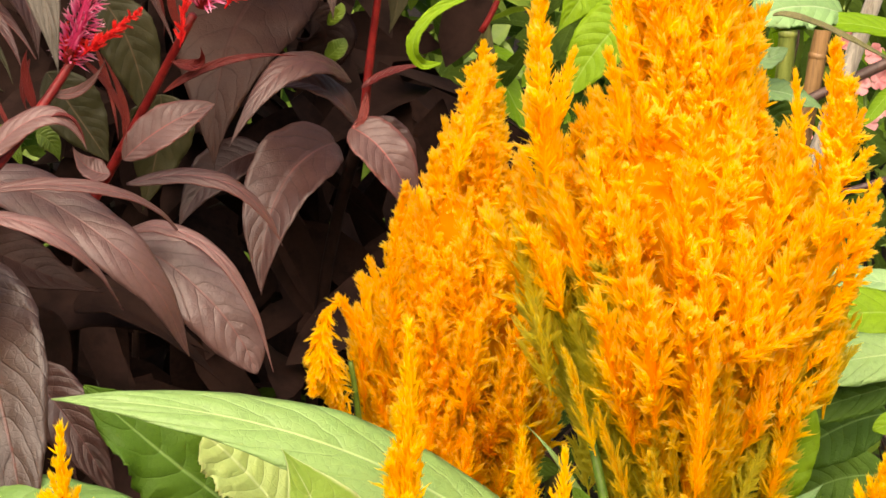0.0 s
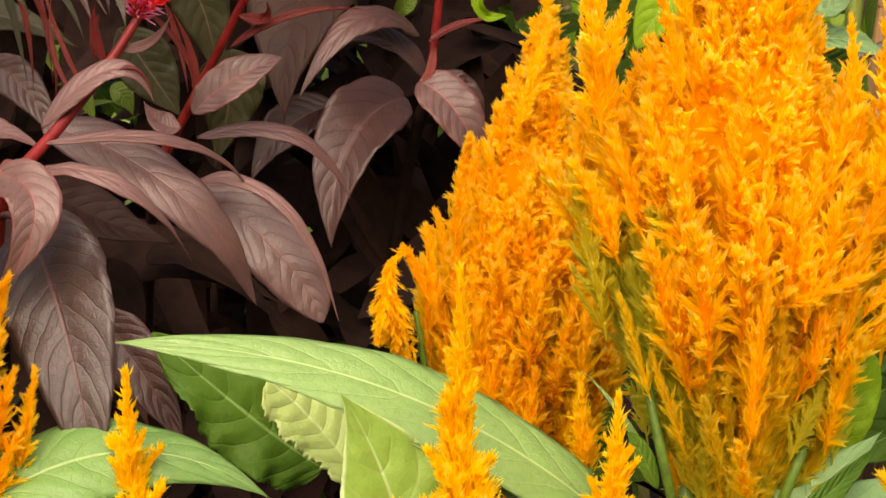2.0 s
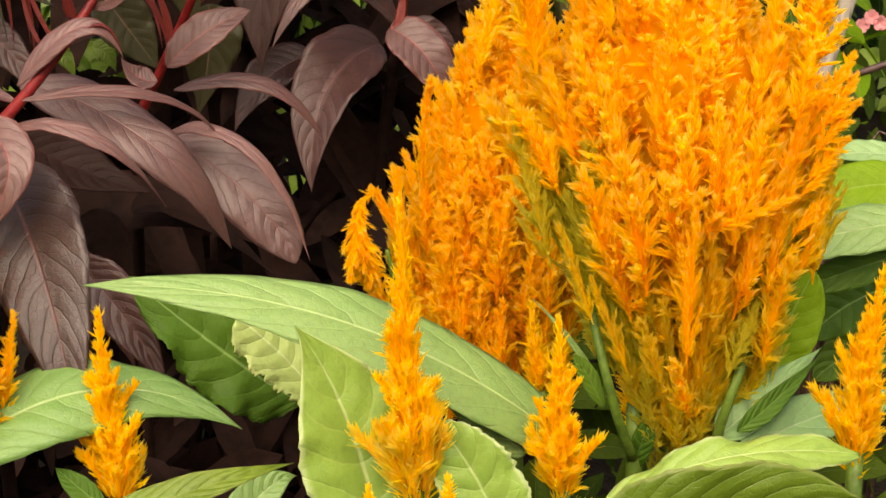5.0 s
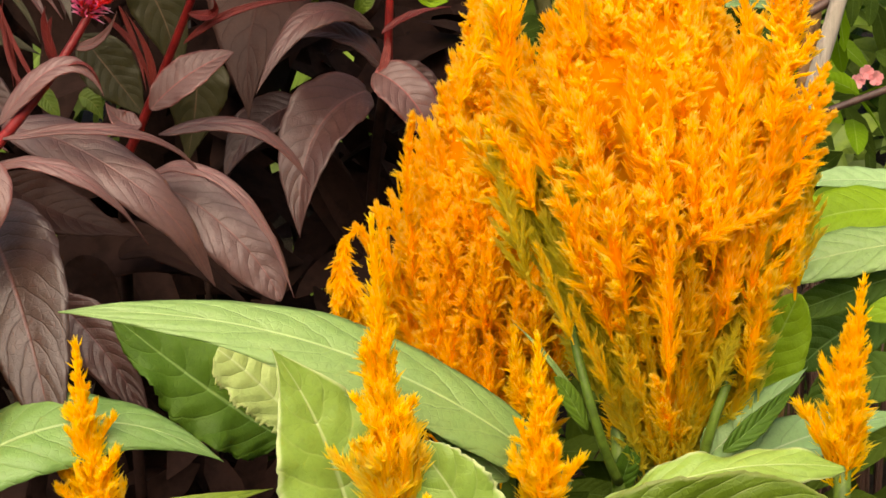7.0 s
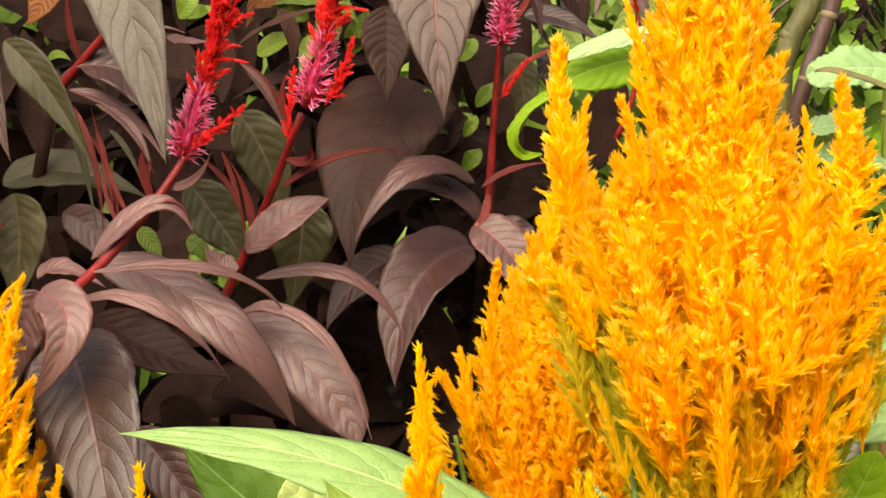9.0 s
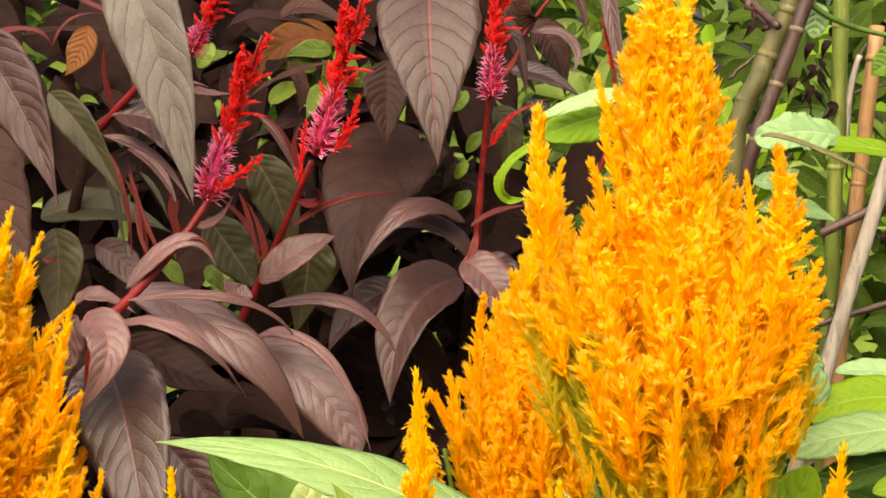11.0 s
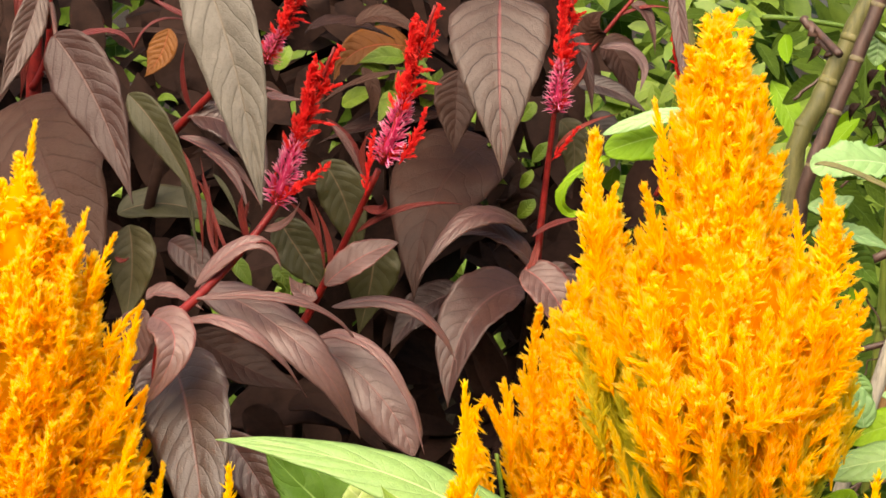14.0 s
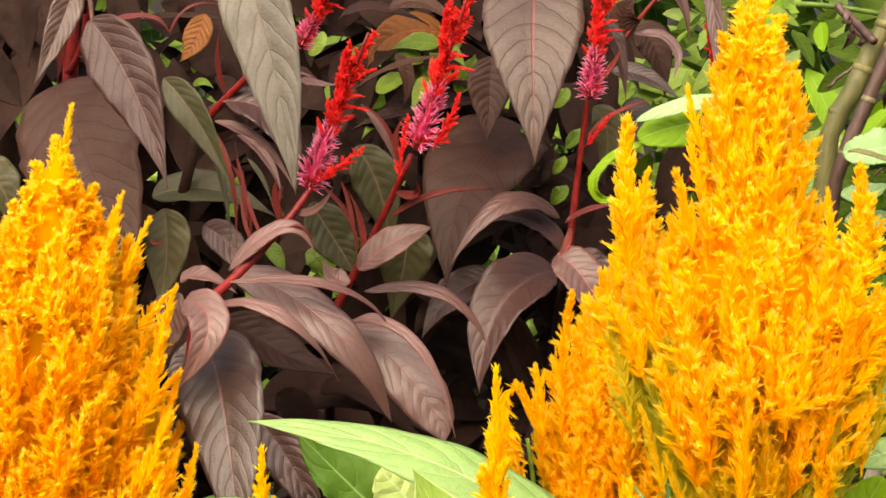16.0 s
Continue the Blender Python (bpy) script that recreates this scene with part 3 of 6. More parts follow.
set_branch(head, TALL[0], (0.1453, 0.5560, 0.5481), (-0.0003, 0.0000, 0.0409), 0.0409, 1.35, 0.00, spin=0.0, name="spire", unit=0.08)
set_branch(head, BRANCH[0], (0.1449, 0.5520, 0.5545), (0.0096, 0.0000, 0.0130), 0.0162, 0.80, 0.00, spin=0.0, name="spire", unit=0.05)
set_branch(head, BRANCH[2], (0.1463, 0.5520, 0.5348), (0.0114, -0.0020, 0.0212), 0.0241, 0.85, 0.00, spin=0.0, name="spire", unit=0.05)
set_branch(head, BRANCH[4], (0.1468, 0.5500, 0.5292), (0.0135, 0.0000, 0.0193), 0.0235, 0.85, 0.00, spin=0.0, name="spire", unit=0.05)
set_branch(head, BRANCH[1], (0.1460, 0.5500, 0.5213), (0.0145, 0.0000, 0.0189), 0.0238, 0.85, 0.05, spin=0.0, name="spire", unit=0.05)
set_branch(head, BRANCH[3], (0.1442, 0.5500, 0.5114), (0.0137, 0.0000, 0.0155), 0.0206, 0.80, 0.15, spin=0.0, name="spire", unit=0.05)
set_branch(head, BRANCH[5], (0.1423, 0.5500, 0.5065), (0.0128, 0.0000, 0.0119), 0.0175, 0.60, 0.10, spin=0.0, name="spire", unit=0.05)
set_branch(head, BRANCH[6], (0.1382, 0.5480, 0.5318), (0.0053, 0.0000, 0.0291), 0.0296, 1.10, 0.00, spin=0.0, name="spire", unit=0.05)
set_branch(head, BRANCH[0], (0.1445, 0.5550, 0.4736), (0.0101, 0.0000, 0.0313), 0.0329, 0.90, 0.30, spin=0.0, name="spire", unit=0.05)
set_branch(head, BRANCH[3], (0.1479, 0.5560, 0.5657), (0.0037, 0.0000, 0.0135), 0.0140, 0.70, 0.00, spin=0.0, name="spire", unit=0.05)
set_branch(head, TALL[1], (0.1440, 0.5600, 0.5501), (0.0014, 0.0020, 0.0506), 0.0506, 1.15, 0.0, spin=0.4, name="spire", unit=0.08)
set_branch(head, BRANCH[2], (0.1331, 0.5600, 0.5591), (-0.0016, 0.0050, 0.0297), 0.0302, 0.6, 0.0, spin=0.0, name="spire", unit=0.05)
set_branch(head, BRANCH[5], (0.0772, 0.5700, 0.5605), (-0.0070, 0.0050, 0.0324), 0.0335, 0.75, 0.0, spin=0.0, name="spire", unit=0.05)
set_branch(head, BRANCH[6], (0.0819, 0.5900, 0.5969), (-0.0112, 0.0130, 0.0292), 0.0338, 0.55, 0.0, spin=3.0, name="spire", unit=0.05)
set_branch(head, BRANCH[6], (0.0818, 0.5800, 0.5810), (-0.0100, 0.0100, 0.0264), 0.0300, 0.6, 0.0, spin=3.0, name="spire", unit=0.05)
set_branch(head, BRANCH[4], (0.1401, 0.5500, 0.4906), (0.0142, 0.0070, 0.0151), 0.0219, 0.55, 0.0, spin=0.0, name="spire", unit=0.05)
set_branch(head, BRANCH[7], (0.1058, 0.5380, 0.4980), (0.0311, 0.0000, 0.0103), 0.0327, 0.5, 0.2, spin=0.0, name="spire", unit=0.05)
set_branch(head, TALL[2], (0.1021, 0.5400, 0.4475), (-0.0037, -0.0050, 0.0662), 0.0665, 0.72, 0.1, spin=0.0, name="spire", unit=0.08)
set_branch(head, BRANCH[1], (0.0719, 0.5580, 0.4580), (-0.0121, 0.0040, 0.0362), 0.0384, 0.55, 0.45, spin=0.0, name="spire", unit=0.05)
set_branch(head, BRANCH[2], (0.0848, 0.5560, 0.4392), (-0.0138, 0.0020, 0.0356), 0.0382, 0.55, 0.5, spin=0.0, name="spire", unit=0.05)
set_branch(head, BRANCH[0], (0.1339, 0.5600, 0.4469), (0.0128, 0.0050, 0.0364), 0.0389, 0.6, 0.65, spin=0.0, name="spire", unit=0.05)
set_branch(head, BRANCH[1], (0.1435, 0.5650, 0.4728), (0.0092, 0.0050, 0.0298), 0.0316, 0.75, 0.6, spin=0.0, name="spire", unit=0.05)
set_branch(head, BRANCH[2], (0.1200, 0.5500, 0.4385), (0.0109, 0.0030, 0.0262), 0.0286, 0.8, 0.8, spin=0.0, name="spire", unit=0.05)
set_branch(head, BRANCH[3], (0.0961, 0.5480, 0.4358), (-0.0123, -0.0080, 0.0309), 0.0342, 0.7, 0.5, spin=0.0, name="spire", unit=0.05)
set_branch(head, BRANCH[0], (0.1052, 0.5450, 0.4260), (-0.0104, -0.0150, 0.0279), 0.0333, 0.8, 0.1, spin=0.0, name="spire", unit=0.05)
set_branch(head, BRANCH[7], (0.1002, 0.5660, 0.4031), (-0.0104, -0.0040, 0.0356), 0.0373, 0.85, 0.7, spin=0.0, name="spire", unit=0.05)
set_branch(head, BRANCH[4], (0.1083, 0.5660, 0.4005), (-0.0062, -0.0040, 0.0290), 0.0299, 0.85, 0.6, spin=0.0, name="spire", unit=0.05)
set_branch(head, BRANCH[0], (0.1158, 0.5660, 0.4025), (-0.0003, -0.0040, 0.0266), 0.0269, 0.85, 0.7, spin=0.0, name="spire", unit=0.05)
set_branch(head, BRANCH[3], (0.0951, 0.5660, 0.4157), (-0.0126, -0.0040, 0.0340), 0.0365, 0.85, 0.6, spin=0.0, name="spire", unit=0.05)
set_branch(head, BRANCH[5], (0.1227, 0.5660, 0.4148), (0.0060, -0.0040, 0.0315), 0.0323, 0.85, 0.65, spin=0.0, name="spire", unit=0.05)
set_branch(head, BRANCH[3], (0.1041, 0.5660, 0.4075), (-0.0086, -0.0040, 0.0375), 0.0387, 0.85, 0.45, spin=0.0, name="spire", unit=0.05)
set_branch(head, BRANCH[3], (0.1127, 0.5660, 0.4072), (0.0080, -0.0040, 0.0306), 0.0318, 0.85, 0.5, spin=0.0, name="spire", unit=0.05)
stalk("stem", plant_main, (0.0901, 0.5650, 0.4017), (0.0792, 0.5560, 0.4307), (0.0730, 0.5700, 0.4619), 0.002, 0.0017, M_STEM)
stalk("stem", plant_main, (0.1204, 0.5650, 0.4005), (0.1233, 0.5550, 0.4297), (0.1363, 0.5700, 0.4473), 0.002, 0.0018, M_STEM)
stalk("stem", plant_main, (0.1159, 0.5850, 0.3791), (0.1137, 0.5850, 0.3935), (0.1112, 0.5850, 0.4123), 0.005, 0.004, M_STEM)
stalk("stem", plant_main, (0.1132, 0.5850, 0.0000), (0.1132, 0.5850, 0.1848), (0.1142, 0.5850, 0.3864), 0.009, 0.007, M_STEM)
leaf(plant_main, (0.0774, 0.5600, 0.4246), (0.0693, 0.5600, 0.4401), (0.0650, 0.5600, 0.4456), 0.0072, (0.0, -0.85, 0.5), M_MID, wave=0.02, puff=0.06)
leaf(plant_main, (0.0824, 0.5800, 0.4201), (0.0684, 0.5800, 0.4429), (0.0550, 0.5900, 0.4571), 0.0026, (0.0, -0.85, 0.5), M_GREEN, wave=0.02, puff=0.06)
leaf(plant_main, (0.1066, 0.5800, 0.3962), (0.0983, 0.5700, 0.4149), (0.0908, 0.5650, 0.4286), 0.0074, (0.0, -0.85, 0.5), M_GREEN, puff=0.06)
leaf(plant_main, (0.0912, 0.5700, 0.3946), (0.0941, 0.5650, 0.4106), (0.0976, 0.5650, 0.4217), 0.0091, (0.0, -0.85, 0.5), M_MID, puff=0.06)
plant_rear = thing("plumed_celosia", (0.0659, 0.7600, 0.0000), "golden-yellow plumed celosia with a drooping side tuft, half hidden", "flower", "yellow celosias")
rear = plume(plant_rear, (0.0659, 0.7600, 0.3646), 0.1962, [(0, 0.022), (0.1, 0.036), (0.2, 0.046), (0.34, 0.049), (0.46, 0.049), (0.56, 0.04), (0.65, 0.031), (0.75, 0.022), (0.86, 0.011), (0.94, 0.006), (1, 0.002)], lean=(-0.0005, 0.0), count=340, branch=0.038, girth=0.95, fade=0.0, tilt=(7, 17), core=0.62)
set_branch(rear, TALL[1], (0.0265, 0.7350, 0.4625), (0.0007, -0.0070, 0.0506), 0.0511, 0.9, 0.0, spin=0.0, name="spire", unit=0.08)
set_branch(rear, TALL[1], (0.0509, 0.7350, 0.5108), (0.0154, 0.0100, 0.0503), 0.0535, 0.9, 0.0, spin=0.0, name="spire", unit=0.08)
set_branch(rear, BRANCH[0], (0.0199, 0.7300, 0.4331), (-0.0068, 0.0000, 0.0383), 0.0389, 0.8, 0.0, spin=0.0, name="spire", unit=0.05)
set_branch(rear, BRANCH[3], (0.0186, 0.7300, 0.4331), (-0.0149, 0.0000, 0.0293), 0.0329, 0.5, 0.0, spin=0.0, name="spire", unit=0.05)
set_branch(rear, BRANCH[0], (0.0144, 0.7320, 0.4466), (-0.0111, -0.0040, 0.0172), 0.0208, 0.66, 0.00, spin=0.0, name="drooping_tuft", unit=0.05)
set_branch(rear, BRANCH[1], (0.0049, 0.7280, 0.4618), (-0.0097, -0.0030, -0.0067), 0.0122, 0.61, 0.00, spin=0.0, name="drooping_tuft", unit=0.05)
set_branch(rear, BRANCH[2], (-0.0019, 0.7260, 0.4585), (-0.0021, -0.0020, -0.0235), 0.0236, 1.04, 0.12, spin=0.0, name="drooping_tuft", unit=0.05)
set_branch(rear, BRANCH[5], (-0.0032, 0.7240, 0.4503), (-0.0056, -0.0020, -0.0273), 0.0280, 1.10, 0.20, spin=0.0, name="drooping_tuft", unit=0.05)
set_branch(rear, BRANCH[3], (-0.0024, 0.7240, 0.4478), (0.0036, -0.0020, -0.0313), 0.0315, 1.26, 0.20, spin=0.0, name="drooping_tuft", unit=0.05)
set_branch(rear, BRANCH[6], (-0.0012, 0.7260, 0.4421), (0.0084, -0.0020, -0.0289), 0.0302, 1.04, 0.15, spin=0.0, name="drooping_tuft", unit=0.05)
set_branch(rear, BRANCH[2], (0.0142, 0.7300, 0.3964), (-0.0226, 0.0000, 0.0366), 0.0431, 0.9, 0.2, spin=0.0, name="spire", unit=0.05)
stalk("stem", plant_rear, (0.0184, 0.7400, 0.3871), (0.0146, 0.7350, 0.4104), (0.0106, 0.7350, 0.4314), 0.0016, 0.0012, M_STEM)
stalk("stem", plant_rear, (0.0756, 0.7600, 0.0000), (0.0756, 0.7600, 0.1808), (0.0727, 0.7600, 0.3843), 0.008, 0.006, M_STEM)
plant_left = thing("plumed_celosia", (-0.2193, 0.6300, 0.0000), "full golden-orange plumed celosia with a thin pointed tip", "flower", "yellow celosias")
left = plume(plant_left, (-0.2193, 0.6300, 0.2946), 0.2913, [(0, 0.025), (0.11, 0.039), (0.19, 0.047), (0.33, 0.064), (0.48, 0.062), (0.58, 0.057), (0.675, 0.051), (0.77, 0.044), (0.868, 0.032), (0.917, 0.022), (0.966, 0.01), (1, 0.001)], lean=(0.0455, -0.0687), count=460, branch=0.032, girth=0.95, fade=0.5)
set_branch(left, TALL[2], (-0.2083, 0.6100, 0.5502), (0.0062, 0.0000, 0.0544), 0.0547, 0.62, 0.0, spin=0.0, name="spire", unit=0.08)
set_branch(left, BRANCH[3], (-0.1586, 0.6000, 0.4900), (0.0078, 0.0000, 0.0360), 0.0368, 0.6, 0.0, spin=0.0, name="spire", unit=0.05)
set_branch(left, BRANCH[2], (-0.1544, 0.5950, 0.4548), (0.0085, 0.0000, 0.0337), 0.0348, 0.6, 0.0, spin=0.0, name="spire", unit=0.05)
set_branch(left, BRANCH[1], (-0.1576, 0.5900, 0.4753), (0.0053, 0.0000, 0.0315), 0.0319, 0.8, 0.0, spin=0.0, name="spire", unit=0.05)
set_branch(left, BRANCH[4], (-0.1555, 0.5900, 0.4196), (0.0113, 0.0000, 0.0355), 0.0373, 0.8, 0.0, spin=0.0, name="spire", unit=0.05)
set_branch(left, BRANCH[5], (-0.1599, 0.5850, 0.4342), (0.0120, 0.0000, 0.0361), 0.0380, 0.9, 0.0, spin=0.0, name="spire", unit=0.05)
set_branch(left, BRANCH[6], (-0.1572, 0.5850, 0.3953), (0.0128, 0.0000, 0.0388), 0.0409, 0.9, 0.0, spin=0.0, name="spire", unit=0.05)
set_branch(left, BRANCH[2], (-0.1615, 0.5800, 0.4102), (0.0115, 0.0000, 0.0341), 0.0360, 0.9, 0.0, spin=0.0, name="spire", unit=0.05)
set_branch(left, BRANCH[1], (-0.1685, 0.6050, 0.5036), (0.0153, 0.0000, 0.0202), 0.0253, 0.55, 0.0, spin=0.0, name="spire", unit=0.05)
set_branch(left, BRANCH[1], (-0.1651, 0.5900, 0.4627), (0.0193, 0.0020, 0.0268), 0.0331, 0.6, 0.0, spin=0.0, name="spire", unit=0.05)
set_branch(left, TALL[3], (-0.1458, 0.5950, 0.4095), (0.0100, 0.0000, 0.0440), 0.0452, 0.75, 0.0, spin=0.0, name="spire", unit=0.08)
set_branch(left, BRANCH[4], (-0.1821, 0.6050, 0.5393), (0.0061, 0.0000, 0.0274), 0.0280, 0.55, 0.0, spin=0.0, name="spire", unit=0.05)
set_branch(left, BRANCH[5], (-0.1754, 0.6050, 0.5267), (0.0117, 0.0000, 0.0291), 0.0314, 0.55, 0.0, spin=0.0, name="spire", unit=0.05)
stalk("stem", plant_left, (-0.2193, 0.6300, 0.0000), (-0.2193, 0.6300, 0.1458), (-0.2189, 0.6300, 0.3122), 0.009, 0.007, M_STEM)
young_a = thing("young_celosia", (0.0062, 0.5254, 0.0000), "young narrow yellow celosia spike between broad green leaves", "flower", "young yellow celosias")
small_plume(young_a, (0.0062, 0.5254, 0.3941), (-0.0027, 0.5220, 0.5187), 0.0165, 0.45, 52)
stalk("stem", young_a, (0.0062, 0.5254, 0.0000), (0.0102, 0.5254, 0.1971), (0.0049, 0.5249, 0.4128), 0.0045, 0.003, M_STEM)
young_b = thing("young_celosia", (-0.1026, 0.5899, 0.0000), "slender young yellow celosia spike beside a green leaf", "flower", "young yellow celosias")
small_plume(young_b, (-0.1026, 0.5899, 0.3689), (-0.1063, 0.5910, 0.4589), 0.0105, 0.3, 36)
stalk("stem", young_b, (-0.1026, 0.5899, 0.0000), (-0.0986, 0.5899, 0.1844), (-0.1031, 0.5900, 0.3824), 0.0045, 0.003, M_STEM)
young_c = thing("young_celosia", (0.1606, 0.5260, 0.0000), "leaning young orange-yellow celosia spike over pale leaves", "flower", "young yellow celosias")
small_plume(young_c, (0.1606, 0.5260, 0.4069), (0.1604, 0.5170, 0.4912), 0.0125, 0.2, 36)
stalk("stem", young_c, (0.1606, 0.5260, 0.0000), (0.1646, 0.5260, 0.2034), (0.1605, 0.5246, 0.4195), 0.0045, 0.003, M_STEM)
young_d = thing("young_celosia", (0.0595, 0.5400, 0.0000), "short bushy young yellow celosia spike", "flower", "young yellow celosias")
small_plume(young_d, (0.0595, 0.5400, 0.3901), (0.0555, 0.5400, 0.4694), 0.0117, 0.25, 40)
stalk("stem", young_d, (0.0595, 0.5400, 0.0000), (0.0635, 0.5400, 0.1950), (0.0589, 0.5400, 0.4020), 0.0045, 0.003, M_STEM)
young_e = thing("young_celosia", (0.0616, 0.6000, 0.0000), "short young yellow celosia spike behind a leaf", "flower", "young yellow celosias")
small_plume(young_e, (0.0616, 0.6000, 0.4100), (0.0561, 0.6000, 0.4512), 0.0088, 0.1, 28)
stalk("stem", young_e, (0.0616, 0.6000, 0.0000), (0.0656, 0.6000, 0.2050), (0.0608, 0.6000, 0.4161), 0.0045, 0.003, M_STEM)
young_f = thing("young_celosia", (0.0145, 0.5100, 0.0000), "tiny orange celosia bud above a leaf", "flower", "young yellow celosias")
small_plume(young_f, (0.0145, 0.5100, 0.4104), (0.0143, 0.5100, 0.4230), 0.0018, 0, 10)
stalk("stem", young_f, (0.0145, 0.5100, 0.0000), (0.0185, 0.5100, 0.2052), (0.0145, 0.5100, 0.4123), 0.0045, 0.003, M_STEM)
young_g = thing("young_celosia", (-0.0124, 0.5100, 0.0000), "tiny orange celosia bud above a leaf", "flower", "young yellow celosias")
small_plume(young_g, (-0.0124, 0.5100, 0.4108), (-0.0122, 0.5100, 0.4208), 0.0018, 0, 10)
stalk("stem", young_g, (-0.0124, 0.5100, 0.0000), (-0.0084, 0.5100, 0.2054), (-0.0124, 0.5100, 0.4123), 0.0045, 0.003, M_STEM)
young_h = thing("young_celosia", (0.0911, 0.5700, 0.0000), "tiny orange celosia bud among the stems", "flower", "young yellow celosias")
small_plume(young_h, (0.0911, 0.5700, 0.4197), (0.0895, 0.5700, 0.4305), 0.0020, 0, 10)
stalk("stem", young_h, (0.0911, 0.5700, 0.0000), (0.0951, 0.5700, 0.2098), (0.0909, 0.5700, 0.4213), 0.0045, 0.003, M_STEM)
young_i = thing("young_celosia", (0.1018, 0.6000, 0.0000), "short young yellow celosia spike at the stems", "flower", "young yellow celosias")
small_plume(young_i, (0.1018, 0.6000, 0.3962), (0.0927, 0.6000, 0.4229), 0.0091, 0.2, 24)
stalk("stem", young_i, (0.1018, 0.6000, 0.0000), (0.1058, 0.6000, 0.1981), (0.1004, 0.6000, 0.4002), 0.0045, 0.003, M_STEM)
# ---- green leaves ----
leaf(plant_main, (0.0722, 0.5650, 0.4012), (-0.0115, 0.5600, 0.4587), (-0.1076, 0.5620, 0.4771), 0.0337, (0.05, -0.52, 0.86), M_GREEN, fold=0.12, cup=0.18, wave=0.05, shape=(0.62, 1.05), puff=0.06)
leaf(plant_rear, (-0.0332, 0.6650, 0.3873), (-0.0626, 0.6600, 0.4120), (-0.1008, 0.6600, 0.4468), 0.0448, (-0.15, -0.75, 0.65), M_MID, fold=0.15, wave=0.25, shape=(0.6, 0.85), ragged=0.15, puff=0.06)
leaf(plant_rear, (-0.0198, 0.6200, 0.4003), (-0.0388, 0.6250, 0.4231), (-0.0567, 0.6250, 0.4408), 0.0349, (0.1, -0.7, 0.7), M_PALE, fold=0.2, ragged=0.35, shape=(0.5, 0.28), puff=0.06)
leaf(young_a, (-0.0059, 0.5350, 0.3865), (-0.0184, 0.5450, 0.4327), (-0.0354, 0.5460, 0.4663), 0.0480, (0.25, -0.92, 0.3), M_FRESH, fold=0.25, wave=0.06, shape=(0.75, 1.6), ragged=0.06, puff=0.06)
leaf(young_a, (0.0390, 0.5200, 0.3830), (0.0261, 0.5250, 0.4150), (0.0104, 0.5300, 0.4365), 0.0321, (-0.2, -0.85, 0.5), M_FRESH, fold=0.2, shape=(0.7, 1.0), ragged=0.14, puff=0.06)
leaf(young_a, (0.0484, 0.5600, 0.4068), (0.0346, 0.5650, 0.4177), (0.0157, 0.5700, 0.4278), 0.0153, (0.0, -0.75, 0.65), M_GREEN, fold=0.15, puff=0.06)
leaf(young_b, (-0.1647, 0.5800, 0.4030), (-0.1100, 0.6000, 0.4221), (-0.0555, 0.6000, 0.4038), 0.0369, (-0.1, -0.55, 0.83), M_GREEN, fold=0.15, cup=0.3, shape=(0.6, 1.25), puff=0.06)
leaf(young_b, (-0.1100, 0.5300, 0.3972), (-0.0725, 0.5250, 0.4144), (-0.0365, 0.5400, 0.4168), 0.0135, (0.1, -0.55, 0.8), M_MOSS, fold=0.25, wave=0.08, puff=0.06)
leaf(young_b, (-0.1063, 0.5800, 0.3815), (-0.1184, 0.5850, 0.3909), (-0.1256, 0.5900, 0.3955), 0.0095, (0.1, -0.8, 0.6), M_MID, puff=0.06)
leaf(young_a, (-0.0617, 0.5500, 0.3820), (-0.0477, 0.5550, 0.3986), (-0.0355, 0.5600, 0.4023), 0.0161, (0.1, -0.8, 0.6), M_GREEN, puff=0.06)
leaf(young_c, (0.0554, 0.4850, 0.4057), (0.0930, 0.4700, 0.4298), (0.1489, 0.4750, 0.4183), 0.0285, (0.05, -0.96, -0.12), M_MOSS, fold=-0.05, cup=0.1, wave=0.12, ragged=0.1, shape=(0.5, 0.5), puff=0.06)
leaf(young_c, (0.0670, 0.5050, 0.4131), (0.1060, 0.5000, 0.4308), (0.1542, 0.5050, 0.4278), 0.0176, (0.0, -0.45, 0.9), M_FRESH, fold=0.1, cup=0.2, wave=0.28, ragged=0.08, shape=(0.5, 0.5), puff=0.06)
leaf(plant_main, (0.1469, 0.6200, 0.4009), (0.1612, 0.6200, 0.4267), (0.1740, 0.6200, 0.4544), 0.0284, (-0.2, -0.9, 0.35), M_LIME, fold=0.15, shape=(0.6, 0.6), puff=0.06)
leaf(plant_main, (0.1206, 0.5600, 0.4105), (0.1396, 0.5650, 0.4241), (0.1653, 0.5800, 0.4375), 0.0182, (-0.3, -0.6, 0.75), M_MINT, fold=0.35, puff=0.06)
leaf(plant_main, (0.1251, 0.5500, 0.4175), (0.1408, 0.5550, 0.4278), (0.1610, 0.5700, 0.4378), 0.0085, (0.4, -0.75, 0.55), M_MID, fold=0.3, puff=0.06)
leaf(young_c, (0.1274, 0.5500, 0.4086), (0.1652, 0.5700, 0.4141), (0.2212, 0.6000, 0.4092), 0.0212, (0.0, -0.6, 0.8), M_MINT, fold=0.15, puff=0.06)
shrub_right = thing("green_shrub", (0.2300, 0.6700, 0.0000), "low leafy green shrub with broad glossy leaves", "shrub")
leaf(shrub_right, (0.2381, 0.6400, 0.4691), (0.1938, 0.6400, 0.4639), (0.1617, 0.6400, 0.4542), 0.0236, (-0.1, -0.6, 0.8), M_GREEN, puff=0.06, fold=0.2, cup=0.2, shape=(0.5, 0.7))
